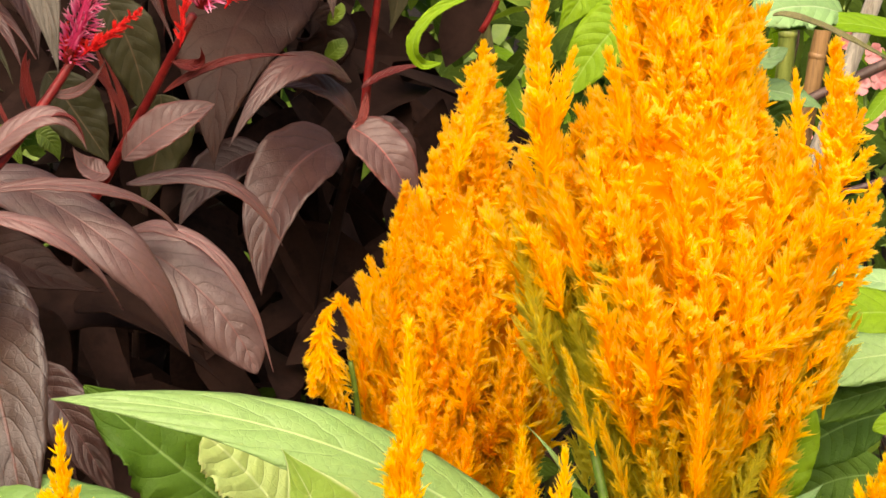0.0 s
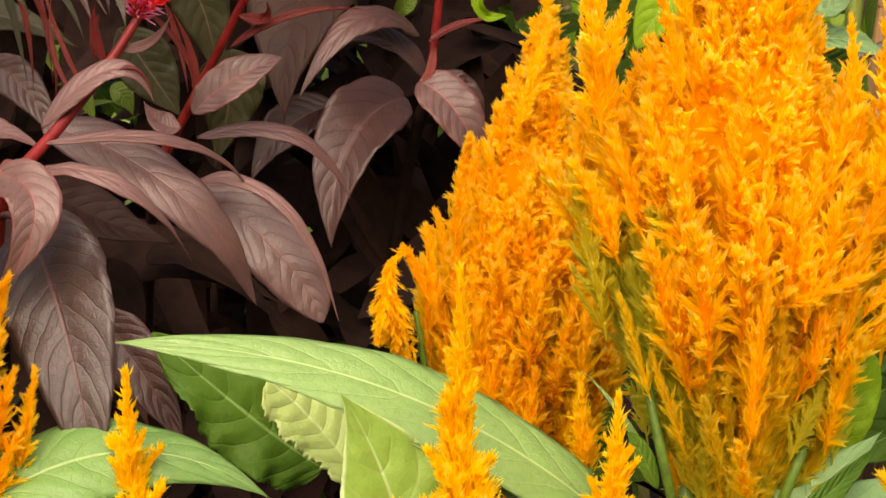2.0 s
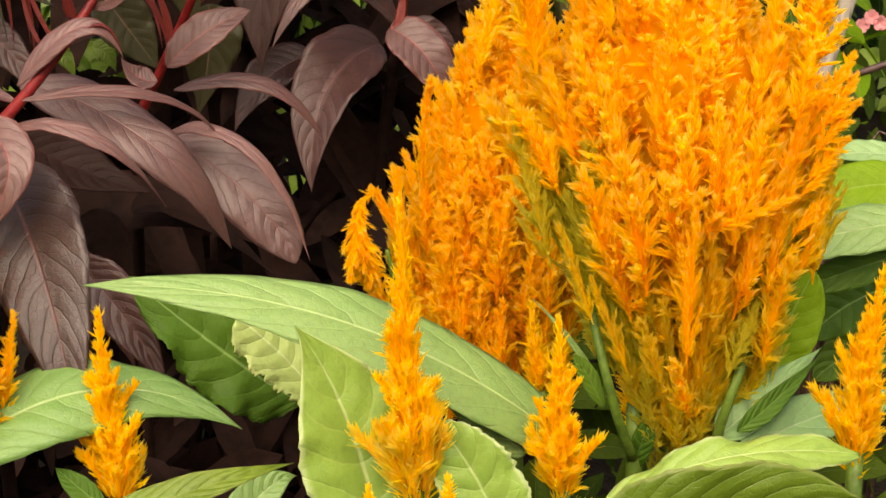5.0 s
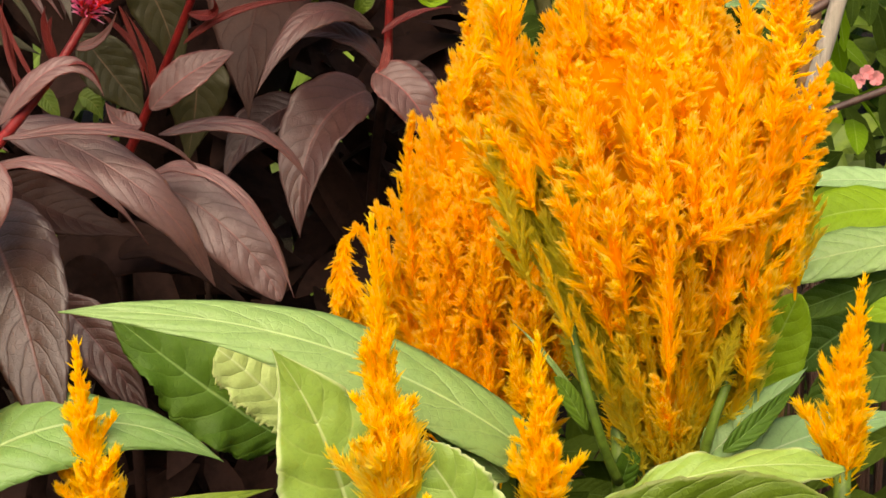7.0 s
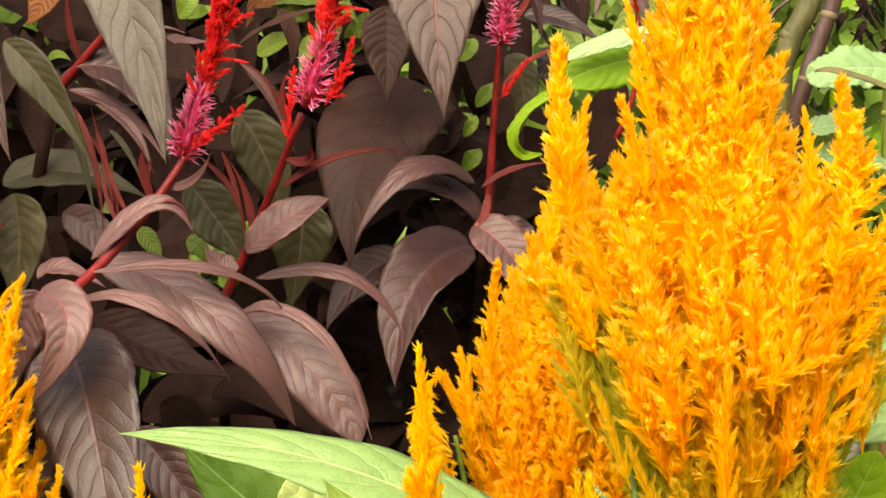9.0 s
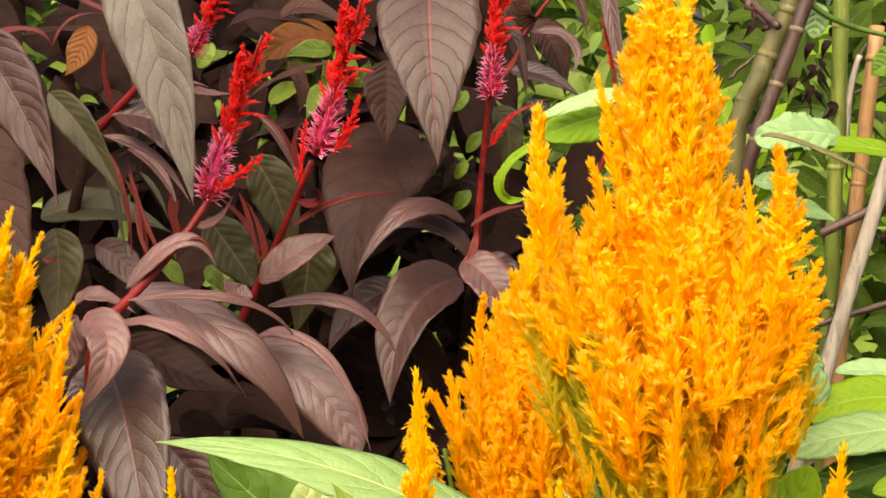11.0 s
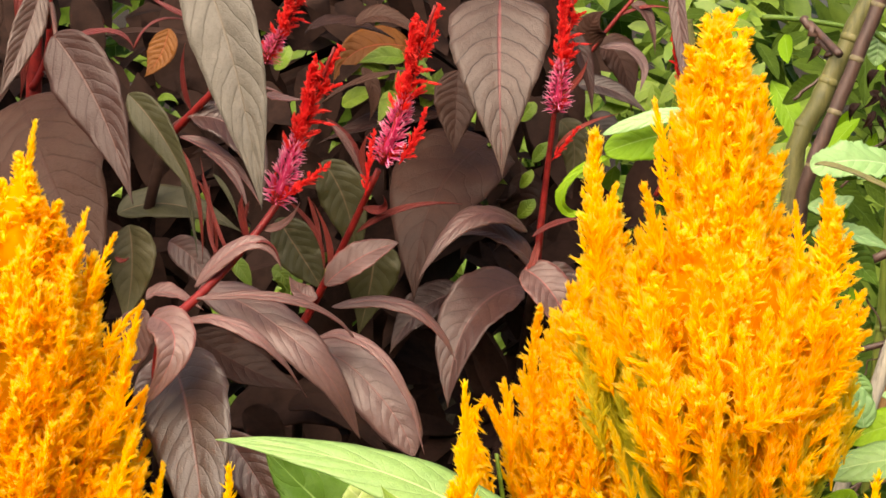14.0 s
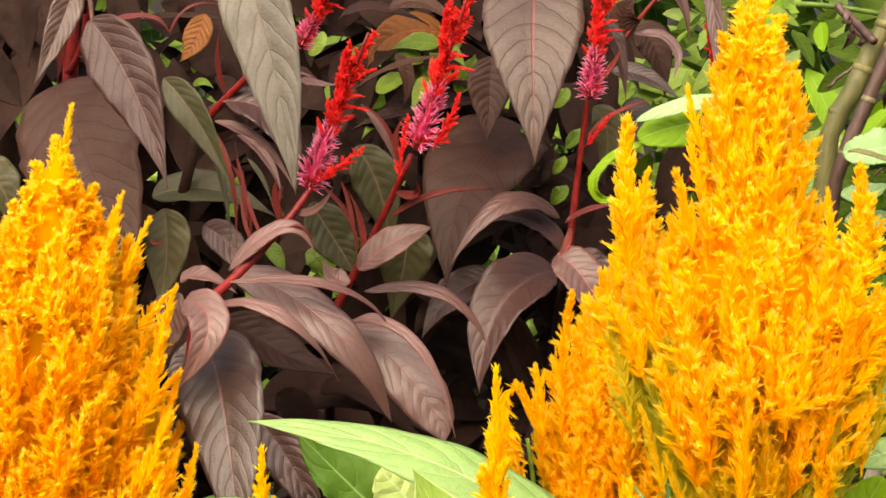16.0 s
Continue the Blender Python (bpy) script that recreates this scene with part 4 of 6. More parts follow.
leaf(shrub_right, (0.2365, 0.6500, 0.4545), (0.2024, 0.6500, 0.4444), (0.1801, 0.6500, 0.4366), 0.0156, (-0.1, -0.9, 0.3), M_MID, puff=0.06, shape=(0.5, 0.6))
leaf(shrub_right, (0.2467, 0.6700, 0.4732), (0.2086, 0.6700, 0.4745), (0.1807, 0.6700, 0.4638), 0.0235, (0.1, -0.7, 0.7), M_LIME, puff=0.06, cup=0.2, shape=(0.5, 0.6))
leaf(shrub_right, (0.2523, 0.6900, 0.4793), (0.2214, 0.6900, 0.4839), (0.1997, 0.6900, 0.4830), 0.0137, (0.1, -0.5, 0.85), M_MINT, puff=0.06, shape=(0.5, 0.6))
leaf(shrub_right, (0.1875, 0.6700, 0.4714), (0.1832, 0.6700, 0.4833), (0.1730, 0.6700, 0.4928), 0.0155, (0.1, -0.8, 0.6), M_MINT, puff=0.06, shape=(0.5, 0.7))
leaf(shrub_right, (0.1798, 0.6800, 0.4459), (0.1806, 0.6800, 0.4642), (0.1760, 0.6800, 0.4830), 0.0124, (0.1, -0.8, 0.5), M_MID, puff=0.06, shape=(0.5, 0.7))
leaf(shrub_right, (0.2418, 0.6200, 0.4346), (0.2207, 0.6200, 0.4448), (0.2016, 0.6200, 0.4427), 0.0150, (0.1, -0.7, 0.7), M_LIME, puff=0.06, shape=(0.5, 0.6))
leaf(shrub_right, (0.2520, 0.6800, 0.4299), (0.2348, 0.6800, 0.4396), (0.2200, 0.6800, 0.4323), 0.0135, (0.1, -0.8, 0.5), M_MID, puff=0.06, shape=(0.5, 0.6))
leaf(shrub_right, (0.2469, 0.7000, 0.4197), (0.2213, 0.7000, 0.4108), (0.2013, 0.7000, 0.3936), 0.0300, (0.0, -0.75, 0.65), M_MID, puff=0.06, shape=(0.5, 0.7))
leaf(shrub_right, (0.2620, 0.7200, 0.3811), (0.2345, 0.7200, 0.3790), (0.2133, 0.7200, 0.3647), 0.0260, (0.1, -0.8, 0.55), M_MID, puff=0.06, shape=(0.5, 0.7))
vine = thing("green_vine", (0.1048, 0.9000, 0.0000), "light green climbing vine leaves on canes", "vine")
leaf(vine, (0.1205, 0.7950, 0.6033), (0.0908, 0.7900, 0.5998), (0.0617, 0.7850, 0.5897), 0.0268, (-0.15, -0.85, 0.45), M_LIME, fold=0.12, cup=0.15, shape=(0.4, 0.45), ragged=0.08, wave=0.08, puff=0.05)
leaf(vine, (0.1141, 0.7830, 0.6128), (0.0872, 0.7800, 0.6106), (0.0596, 0.7800, 0.5997), 0.0111, (-0.15, -0.8, 0.55), M_MINT, fold=0.1, cup=0.2, shape=(0.5, 0.6), ragged=0.2, puff=0.06)
leaf(vine, (0.0651, 0.7900, 0.5876), [(0.0507, 0.7880, 0.5806), (0.0410, 0.7860, 0.5707), (0.0391, 0.7860, 0.5614), (0.0443, 0.7880, 0.5551)], (0.0527, 0.7900, 0.5554), 0.0069, (-0.5, -0.7, 0.4), M_LIME, fold=0.35, shape=(0.35, 0.5), ragged=0.2, wave=0.12, puff=0.05)
leaf(vine, (0.1956, 0.6828, 0.5970), (0.1742, 0.6746, 0.6000), (0.1536, 0.6705, 0.5951), 0.0225, (0.0, -0.8, 0.6), M_MINT, fold=0.1, shape=(0.45, 0.45), wave=0.12, ragged=0.22, puff=0.06)
leaf(vine, (0.2267, 0.6780, 0.5881), (0.1941, 0.6780, 0.5936), (0.1647, 0.6780, 0.5885), 0.0121, (0.0, -0.6, 0.8), M_LIME, fold=0.2, puff=0.06)
leaf(vine, (0.1577, 0.6960, 0.5746), (0.1687, 0.6960, 0.5748), (0.1796, 0.6960, 0.5805), 0.0138, (0.0, -0.6, 0.8), M_MINT, puff=0.06, shape=(0.5, 0.7), ragged=0.2)
leaf(vine, (0.1610, 0.6960, 0.5608), (0.1775, 0.6960, 0.5624), (0.1978, 0.6960, 0.5557), 0.0151, (0.0, -0.6, 0.8), M_MINT, ragged=0.2, wave=0.12, puff=0.06, shape=(0.5, 0.7))
leaf(vine, (0.1748, 0.7080, 0.5540), (0.1864, 0.7080, 0.5457), (0.1981, 0.7080, 0.5345), 0.0196, (0.0, -0.8, 0.5), M_MID, puff=0.06)
leaf(vine, (0.1859, 0.7200, 0.4831), (0.1918, 0.7200, 0.4773), (0.1981, 0.7200, 0.4656), 0.0199, (0.0, -0.8, 0.5), M_GREEN, puff=0.06, shape=(0.5, 0.7))
leaf(vine, (0.2358, 0.7200, 0.6358), (0.2248, 0.7200, 0.6301), (0.2180, 0.7200, 0.6257), 0.0170, (0.0, -0.8, 0.5), M_MID, puff=0.06)
leaf(vine, (0.2001, 0.7680, 0.6611), (0.2005, 0.7680, 0.6522), (0.1994, 0.7680, 0.6433), 0.0138, (0.0, -0.8, 0.5), M_MINT, puff=0.06, shape=(0.5, 0.7))
# ---- bronze-leaved celosias ----
bronze_a = thing("bronze_celosia", (-0.1545, 0.7500, 0.0), "bronze-leaved celosia with a crimson and magenta spike", "flower", "bronze celosias")
stalk("stem", bronze_a, (-0.1629, 0.7000, 0.4523), (-0.1613, 0.6900, 0.4842), (-0.1524, 0.6800, 0.5055), 0.0028, 0.0026, M_REDSTEM)
# lower stalks, here and below, take the shade colour M_DEEP and sink into the bed
stalk("stem", bronze_a, (-0.1545, 0.7500, 0.0), (-0.1645, 0.7300, 0.22), (-0.1629, 0.7000, 0.4553), 0.004, 0.0032, M_DEEP)
stalk("stem", bronze_a, (-0.1524, 0.6800, 0.5055), (-0.1286, 0.7100, 0.5311), (-0.1064, 0.7300, 0.5638), 0.0026, 0.0018, M_REDSTEM)
red_spike(bronze_a, (-0.1104, 0.7280, 0.5593), (-0.0959, 0.7300, 0.6026), (-0.0814, 0.7250, 0.6417))
set_branch(bronze_a, RED[0], (-0.1049, 0.7200, 0.5634), (0.0228, 0.0000, 0.0196), 0.0300, 1.0, 0.0, name="flower_branch")
bronze_b = thing("bronze_celosia", (-0.1045, 0.8500, 0.0), "bronze-leaved celosia with an upright crimson spike", "flower", "bronze celosias")
stalk("stem", bronze_b, (-0.1045, 0.8500, 0.0), (-0.1165, 0.9000, 0.28), (-0.1050, 0.8000, 0.4799), 0.004, 0.0032, M_DEEP)
stalk("stem", bronze_b, (-0.1060, 0.8000, 0.4785), (-0.0867, 0.7900, 0.5171), (-0.0599, 0.7600, 0.5768), 0.0026, 0.0018, M_REDSTEM)
red_spike(bronze_b, (-0.0575, 0.7550, 0.5804), (-0.0440, 0.7500, 0.6248), (-0.0322, 0.7450, 0.6650))
set_branch(bronze_b, RED[3], (-0.0477, 0.7450, 0.5818), (0.0179, -0.0050, 0.0250), 0.0312, 1.0, 0.0, name="flower_branch")
set_branch(bronze_b, RED[0], (-0.0654, 0.7500, 0.5639), (0.0019, 0.0000, 0.0347), 0.0347, 0.7, 0.0, name="flower_branch")
bronze_c = thing("bronze_celosia", (0.0286, 0.8900, 0.0), "bronze-leaved celosia with a straight crimson stem and spike", "flower", "bronze celosias")
stalk("stem", bronze_c, (0.0286, 0.8900, 0.0), (0.0186, 0.9600, 0.30), (0.0286, 0.8600, 0.5124), 0.004, 0.0034, M_DEEP)
stalk("stem", bronze_c, (0.0280, 0.8600, 0.5110), (0.0303, 0.8600, 0.5541), (0.0342, 0.8500, 0.6118), 0.0026, 0.0015, M_REDSTEM)
red_spike(bronze_c, (0.0348, 0.8500, 0.6069), (0.0382, 0.8500, 0.6447), (0.0418, 0.8500, 0.6837), g=1.1)
set_branch(bronze_c, RED[2], (0.0338, 0.8500, 0.5787), (0.0153, 0.0000, 0.0206), 0.0257, 0.7, 0.0, name="flower_branch")
bronze_d = thing("bronze_celosia", (-0.2007, 0.8900, 0.0), "tall bronze-leaved celosia with hanging leaves and a crimson spike", "flower", "bronze celosias")
stalk("stem", bronze_d, (-0.2007, 0.8900, 0.0), (-0.2307, 0.8700, 0.3), (-0.1891, 0.8200, 0.5812), 0.004, 0.0034, M_DEEP)
stalk("stem", bronze_d, (-0.1914, 0.8200, 0.5788), (-0.1665, 0.8000, 0.6029), (-0.1475, 0.7900, 0.6215), 0.0025, 0.002, M_REDSTEM)
stalk("stem", bronze_d, (-0.1475, 0.7900, 0.6215), (-0.1344, 0.7850, 0.6347), (-0.1242, 0.7800, 0.6353), 0.002, 0.0017, M_REDSTEM)
red_spike(bronze_d, (-0.1262, 0.7800, 0.6306), (-0.1139, 0.7800, 0.6541), (-0.1026, 0.7800, 0.6848))
bronze_e = thing("bronze_celosia", (-0.2789, 0.8400, 0.0), "tall bronze-leaved celosia with large drooping dark leaves", "flower", "bronze celosias")
stalk("stem", bronze_e, (-0.2789, 0.8400, 0.0), (-0.2739, 0.8400, 0.4), (-0.2693, 0.8400, 0.7474), 0.007, 0.004, M_REDSTEM)
stalk("stem", bronze_e, (-0.2712, 0.8350, 0.6076), (-0.2599, 0.8300, 0.6313), (-0.2574, 0.8200, 0.6637), 0.0024, 0.002, M_REDSTEM)
leaf(bronze_e, (-0.2218, 0.7100, 0.6420), (-0.1939, 0.6950, 0.6069), (-0.1730, 0.6800, 0.5615), 0.0330, (-0.1, -0.96, 0.2), M_DUSK, fold=0.18, shape=(0.6, 1.42), petiole=(-0.2571, 0.8200, 0.6445))
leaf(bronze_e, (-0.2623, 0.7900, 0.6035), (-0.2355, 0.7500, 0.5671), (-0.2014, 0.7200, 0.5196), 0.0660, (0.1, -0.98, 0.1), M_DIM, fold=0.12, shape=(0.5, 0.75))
leaf(bronze_d, (-0.1565, 0.7400, 0.6870), (-0.1294, 0.7150, 0.6263), (-0.1123, 0.7000, 0.5594), 0.0366, (-0.15, -0.93, 0.3), M_SAGE, fold=0.2, shape=(0.55, 1.27), puff=0.05)
leaf(bronze_d, (-0.1980, 0.7700, 0.6106), (-0.1765, 0.7600, 0.5892), (-0.1551, 0.7500, 0.5561), 0.0187, (-0.4, -0.8, 0.45), M_OLIVE, fold=0.25, petiole=(-0.1914, 0.8200, 0.5788))
leaf(bronze_e, (-0.2399, 0.7500, 0.6662), (-0.2472, 0.7400, 0.6362), (-0.2574, 0.7300, 0.6065), 0.0162, (0.4, -0.8, 0.45), M_UMBER, fold=0.25)
# next two blades in M_DEEP: the dark gap's shade is painted on them
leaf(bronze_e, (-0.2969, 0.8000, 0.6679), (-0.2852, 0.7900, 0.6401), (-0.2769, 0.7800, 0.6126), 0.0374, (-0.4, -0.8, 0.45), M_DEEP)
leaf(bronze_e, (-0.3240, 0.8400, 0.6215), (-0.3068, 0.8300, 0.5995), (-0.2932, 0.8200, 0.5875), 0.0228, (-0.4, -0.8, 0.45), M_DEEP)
leaf(bronze_e, (-0.3344, 0.8600, 0.5347), (-0.3202, 0.8600, 0.5355), (-0.3094, 0.8600, 0.5046), 0.0302, (0.0, -0.85, 0.5), M_OLIVE)
leaf(bronze_d, (-0.1696, 0.8000, 0.5980), (-0.1386, 0.7900, 0.5891), (-0.1246, 0.7800, 0.5529), 0.0265, (0.2, -0.7, 0.65), M_DARK, fold=0.25, petiole=(-0.1891, 0.8200, 0.5812))
leaf(bronze_d, (-0.2180, 0.8300, 0.5374), (-0.1845, 0.8300, 0.5442), (-0.1421, 0.8200, 0.5311), 0.0260, (0.0, -0.65, 0.75), M_OLIVE, fold=0.2)
leaf(bronze_d, (-0.1757, 0.8000, 0.5865), (-0.1477, 0.7900, 0.5760), (-0.1254, 0.7750, 0.5534), 0.0094, (0.0, -0.35, 0.94), M_ROSE, fold=0.3, curl=0.6)
leaf(bronze_c, (-0.0013, 0.8700, 0.6708), (0.0012, 0.8350, 0.6255), (0.0058, 0.8170, 0.5697), 0.0595, (0.0, -0.96, 0.25), M_SLATE, fold=0.1, wave=0.025, shape=(0.38, 1.35), puff=0.05)
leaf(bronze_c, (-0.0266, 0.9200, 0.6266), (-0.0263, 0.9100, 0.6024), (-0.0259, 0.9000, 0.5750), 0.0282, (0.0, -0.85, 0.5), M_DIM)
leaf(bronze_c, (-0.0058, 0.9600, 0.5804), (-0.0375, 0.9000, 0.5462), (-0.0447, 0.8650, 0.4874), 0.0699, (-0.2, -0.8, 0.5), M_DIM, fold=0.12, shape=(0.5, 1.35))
leaf(bronze_c, (0.0213, 0.8650, 0.5343), (-0.0106, 0.8400, 0.5447), (-0.0400, 0.8200, 0.5086), 0.0204, (-0.1, -0.55, 0.8), M_DARK, fold=0.2, cup=0.3, shape=(0.6, 1.2))
leaf(bronze_c, (0.0266, 0.8700, 0.5115), (0.0011, 0.8600, 0.5328), (-0.0302, 0.8500, 0.5276), 0.0168, (0.0, -0.6, 0.8), M_DARK, fold=0.25)
leaf(bronze_b, (-0.0884, 0.7750, 0.5104), (-0.0705, 0.7750, 0.5259), (-0.0491, 0.7800, 0.5355), 0.0185, (0.1, -0.75, 0.65), M_ROSE, fold=0.25, shape=(0.7, 0.9))
leaf(bronze_b, (-0.0717, 0.7750, 0.5406), (-0.0455, 0.7700, 0.5560), (-0.0148, 0.7700, 0.5595), 0.0040, (0.0, -0.85, 0.5), M_REDLEAF, fold=0.3)
leaf(bronze_c, (0.0208, 0.8500, 0.5135), (0.0390, 0.8380, 0.4999), (0.0537, 0.8350, 0.4698), 0.0262, (0.2, -0.85, 0.45), M_ROSE, fold=0.2, shape=(0.5, 0.9), petiole=(0.0285, 0.8600, 0.5148))
leaf(bronze_c, (0.0295, 0.8700, 0.5082), (0.0469, 0.8700, 0.5023), (0.0582, 0.8700, 0.4855), 0.0203, (0.0, -0.85, 0.5), M_DARK)
leaf(bronze_c, (0.0190, 0.9000, 0.4959), (-0.0117, 0.8700, 0.4762), (-0.0209, 0.8460, 0.4283), 0.0385, (-0.25, -0.85, 0.4), M_DARK, fold=0.42, shape=(0.55, 1.12))
leaf(bronze_c, (-0.0161, 0.9200, 0.4870), (-0.0438, 0.9100, 0.4743), (-0.0612, 0.9000, 0.4478), 0.0265, (0.0, -0.65, 0.75), M_DARK, fold=0.3)
leaf(bronze_b, (-0.0871, 0.8000, 0.4940), [(-0.0630, 0.8000, 0.4987), (-0.0403, 0.8000, 0.4948), (-0.0243, 0.8000, 0.4817)], (-0.0151, 0.8000, 0.4659), 0.0104, (0.1, -0.55, 0.83), M_ROSE, fold=0.2, cup=0.3)
leaf(bronze_a, (-0.1433, 0.6900, 0.5144), [(-0.1168, 0.6950, 0.5168), (-0.0915, 0.7000, 0.5134), (-0.0735, 0.7100, 0.5033)], (-0.0607, 0.7200, 0.4872), 0.0070, (0.1, -0.5, 0.86), M_ROSE, fold=0.3, cup=0.2)
leaf(bronze_a, (-0.1474, 0.7250, 0.5149), [(-0.1195, 0.7120, 0.5076), (-0.0922, 0.7000, 0.4923), (-0.0725, 0.7000, 0.4713)], (-0.0599, 0.7100, 0.4420), 0.0250, (0.1, -0.72, 0.68), M_TAUPE, fold=0.16, cup=0.2, shape=(0.5, 1.0))
leaf(bronze_a, (-0.1487, 0.6900, 0.5031), [(-0.1316, 0.6830, 0.5062), (-0.1123, 0.6800, 0.5001), (-0.0970, 0.6850, 0.4856)], (-0.0868, 0.7000, 0.4648), 0.0093, (0.1, -0.5, 0.86), M_ROSE, fold=0.2, cup=0.3, wave=0.12)
leaf(bronze_b, (-0.0937, 0.7450, 0.4840), [(-0.0704, 0.7300, 0.4771), (-0.0508, 0.7200, 0.4622), (-0.0378, 0.7150, 0.4461)], (-0.0317, 0.7120, 0.4336), 0.0291, (-0.05, -0.8, 0.58), M_TAUPE, fold=0.15, cup=0.2, shape=(0.6, 0.8))
leaf(bronze_b, (-0.0924, 0.7350, 0.4863), [(-0.0729, 0.7200, 0.4946), (-0.0515, 0.7100, 0.4874), (-0.0349, 0.7050, 0.4651)], (-0.0258, 0.7000, 0.4387), 0.0075, (0.35, -0.6, 0.7), M_ROSE, fold=0.25, cup=0.3, wave=0.12)
leaf(bronze_a, (-0.1556, 0.6500, 0.5121), (-0.1405, 0.6300, 0.5017), (-0.1566, 0.6270, 0.4701), 0.0205, (0.25, -0.85, 0.45), M_ROSE, fold=0.22, shape=(0.5, 1.2), petiole=(-0.1524, 0.6800, 0.5055))
leaf(bronze_a, (-0.1497, 0.6700, 0.4861), (-0.1314, 0.6300, 0.4614), (-0.1166, 0.6000, 0.4045), 0.0442, (-0.1, -0.9, 0.42), M_UMBER, fold=0.12, shape=(0.5, 1.05), petiole=(-0.1613, 0.6900, 0.4842))
leaf(bronze_a, (-0.1268, 0.6900, 0.4452), (-0.1055, 0.6800, 0.4227), (-0.0872, 0.6700, 0.3916), 0.0247, (0.0, -0.85, 0.5), M_DARK)
leaf(bronze_a, (-0.1624, 0.7800, 0.4790), (-0.1329, 0.7800, 0.4613), (-0.0960, 0.7700, 0.4512), 0.0293, (0.0, -0.65, 0.75), M_DIM)
# low blade coloured M_DEEP to stand for the shade under its neighbours
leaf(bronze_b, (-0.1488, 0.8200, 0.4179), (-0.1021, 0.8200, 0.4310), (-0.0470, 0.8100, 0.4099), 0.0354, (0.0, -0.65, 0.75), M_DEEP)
leaf(bronze_a, (-0.1454, 0.7000, 0.5185), (-0.1184, 0.7000, 0.5427), (-0.1015, 0.7000, 0.5297), 0.0118, (0.0, -0.6, 0.8), M_ROSE, fold=0.3, cup=0.3)
leaf(bronze_b, (-0.0999, 0.8400, 0.5727), (-0.0849, 0.8400, 0.5468), (-0.0774, 0.8400, 0.5101), 0.0279, (0.0, -0.85, 0.5), M_OLIVE)
leaf(bronze_b, (-0.1240, 0.8300, 0.5391), (-0.1083, 0.8300, 0.5166), (-0.0952, 0.8300, 0.4972), 0.0277, (0.0, -0.85, 0.5), M_OLIVE)
leaf(bronze_b, (-0.0717, 0.8800, 0.5221), (-0.0724, 0.8800, 0.4974), (-0.0797, 0.8800, 0.4615), 0.0342, (0.0, -0.85, 0.5), M_OLIVE)
leaf(bronze_a, (-0.1942, 0.7600, 0.5405), (-0.1909, 0.7550, 0.5165), (-0.1937, 0.7500, 0.4859), 0.0270, (0.0, -0.85, 0.5), M_OLIVE)
leaf(bronze_a, (-0.1745, 0.7200, 0.5016), (-0.1831, 0.7200, 0.4799), (-0.1886, 0.7200, 0.4521), 0.0230, (0.0, -0.85, 0.5), M_DARK)
leaf(bronze_a, (-0.1793, 0.7400, 0.5040), (-0.1671, 0.7400, 0.5078), (-0.1485, 0.7400, 0.4996), 0.0147, (0.0, -0.35, 0.94), M_ROSE, fold=0.3)
leaf(bronze_a, (-0.1808, 0.8000, 0.5266), (-0.1621, 0.7900, 0.5161), (-0.1467, 0.7800, 0.4928), 0.0187, (0.0, -0.85, 0.5), M_DARK)
leaf(bronze_a, (-0.1076, 0.7600, 0.5575), (-0.0916, 0.7600, 0.5399), (-0.0871, 0.7600, 0.5184), 0.0027, (0.0, -0.85, 0.5), M_REDLEAF)
leaf(bronze_a, (-0.1258, 0.7400, 0.5587), (-0.1285, 0.7400, 0.5465), (-0.1267, 0.7400, 0.5375), 0.0029, (0.0, -0.85, 0.5), M_REDLEAF)
leaf(bronze_a, (-0.1574, 0.7600, 0.5672), (-0.1474, 0.7600, 0.5430), (-0.1466, 0.7600, 0.5119), 0.0024, (0.0, -0.85, 0.5), M_REDLEAF)
leaf(bronze_d, (-0.0592, 0.9700, 0.6383), (-0.0916, 0.9600, 0.6363), (-0.1082, 0.9500, 0.6145), 0.0259, (0.2, -0.8, 0.5), M_RUST, fold=0.2)
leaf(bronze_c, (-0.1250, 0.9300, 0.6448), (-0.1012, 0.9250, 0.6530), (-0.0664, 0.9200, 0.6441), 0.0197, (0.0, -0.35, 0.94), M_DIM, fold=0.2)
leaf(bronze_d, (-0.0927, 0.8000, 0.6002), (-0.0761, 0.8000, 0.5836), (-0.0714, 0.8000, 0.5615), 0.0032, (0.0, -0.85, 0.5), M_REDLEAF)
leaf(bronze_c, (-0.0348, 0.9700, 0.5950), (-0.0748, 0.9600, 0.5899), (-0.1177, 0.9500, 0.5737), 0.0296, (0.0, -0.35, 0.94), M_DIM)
leaf(bronze_c, (0.0383, 0.9000, 0.5991), (0.0480, 0.9000, 0.5822), (0.0444, 0.9000, 0.5540), 0.0192, (0.0, -0.85, 0.5), M_OLIVE)
leaf(bronze_c, (0.0248, 0.8500, 0.5330), (0.0409, 0.8500, 0.5423), (0.0606, 0.8500, 0.5460), 0.0066, (0.0, -0.35, 0.94), M_REDLEAF)
leaf(bronze_c, (0.0087, 0.9500, 0.5543), (0.0168, 0.9500, 0.5400), (0.0001, 0.9500, 0.5093), 0.0330, (0.0, -0.85, 0.5), M_DIM)
leaf(bronze_e, (-0.1940, 0.8500, 0.6456), (-0.1982, 0.8450, 0.6289), (-0.2059, 0.8400, 0.6171), 0.0172, (0.0, -0.85, 0.5), M_RUST, fold=0.2)
# M_DEEP here and two lines down: shade behind the rust leaf as colour
leaf(bronze_e, (-0.2431, 0.8800, 0.6381), (-0.2093, 0.8700, 0.6431), (-0.1763, 0.8600, 0.6413), 0.0102, (0.0, -0.35, 0.94), M_DEEP)
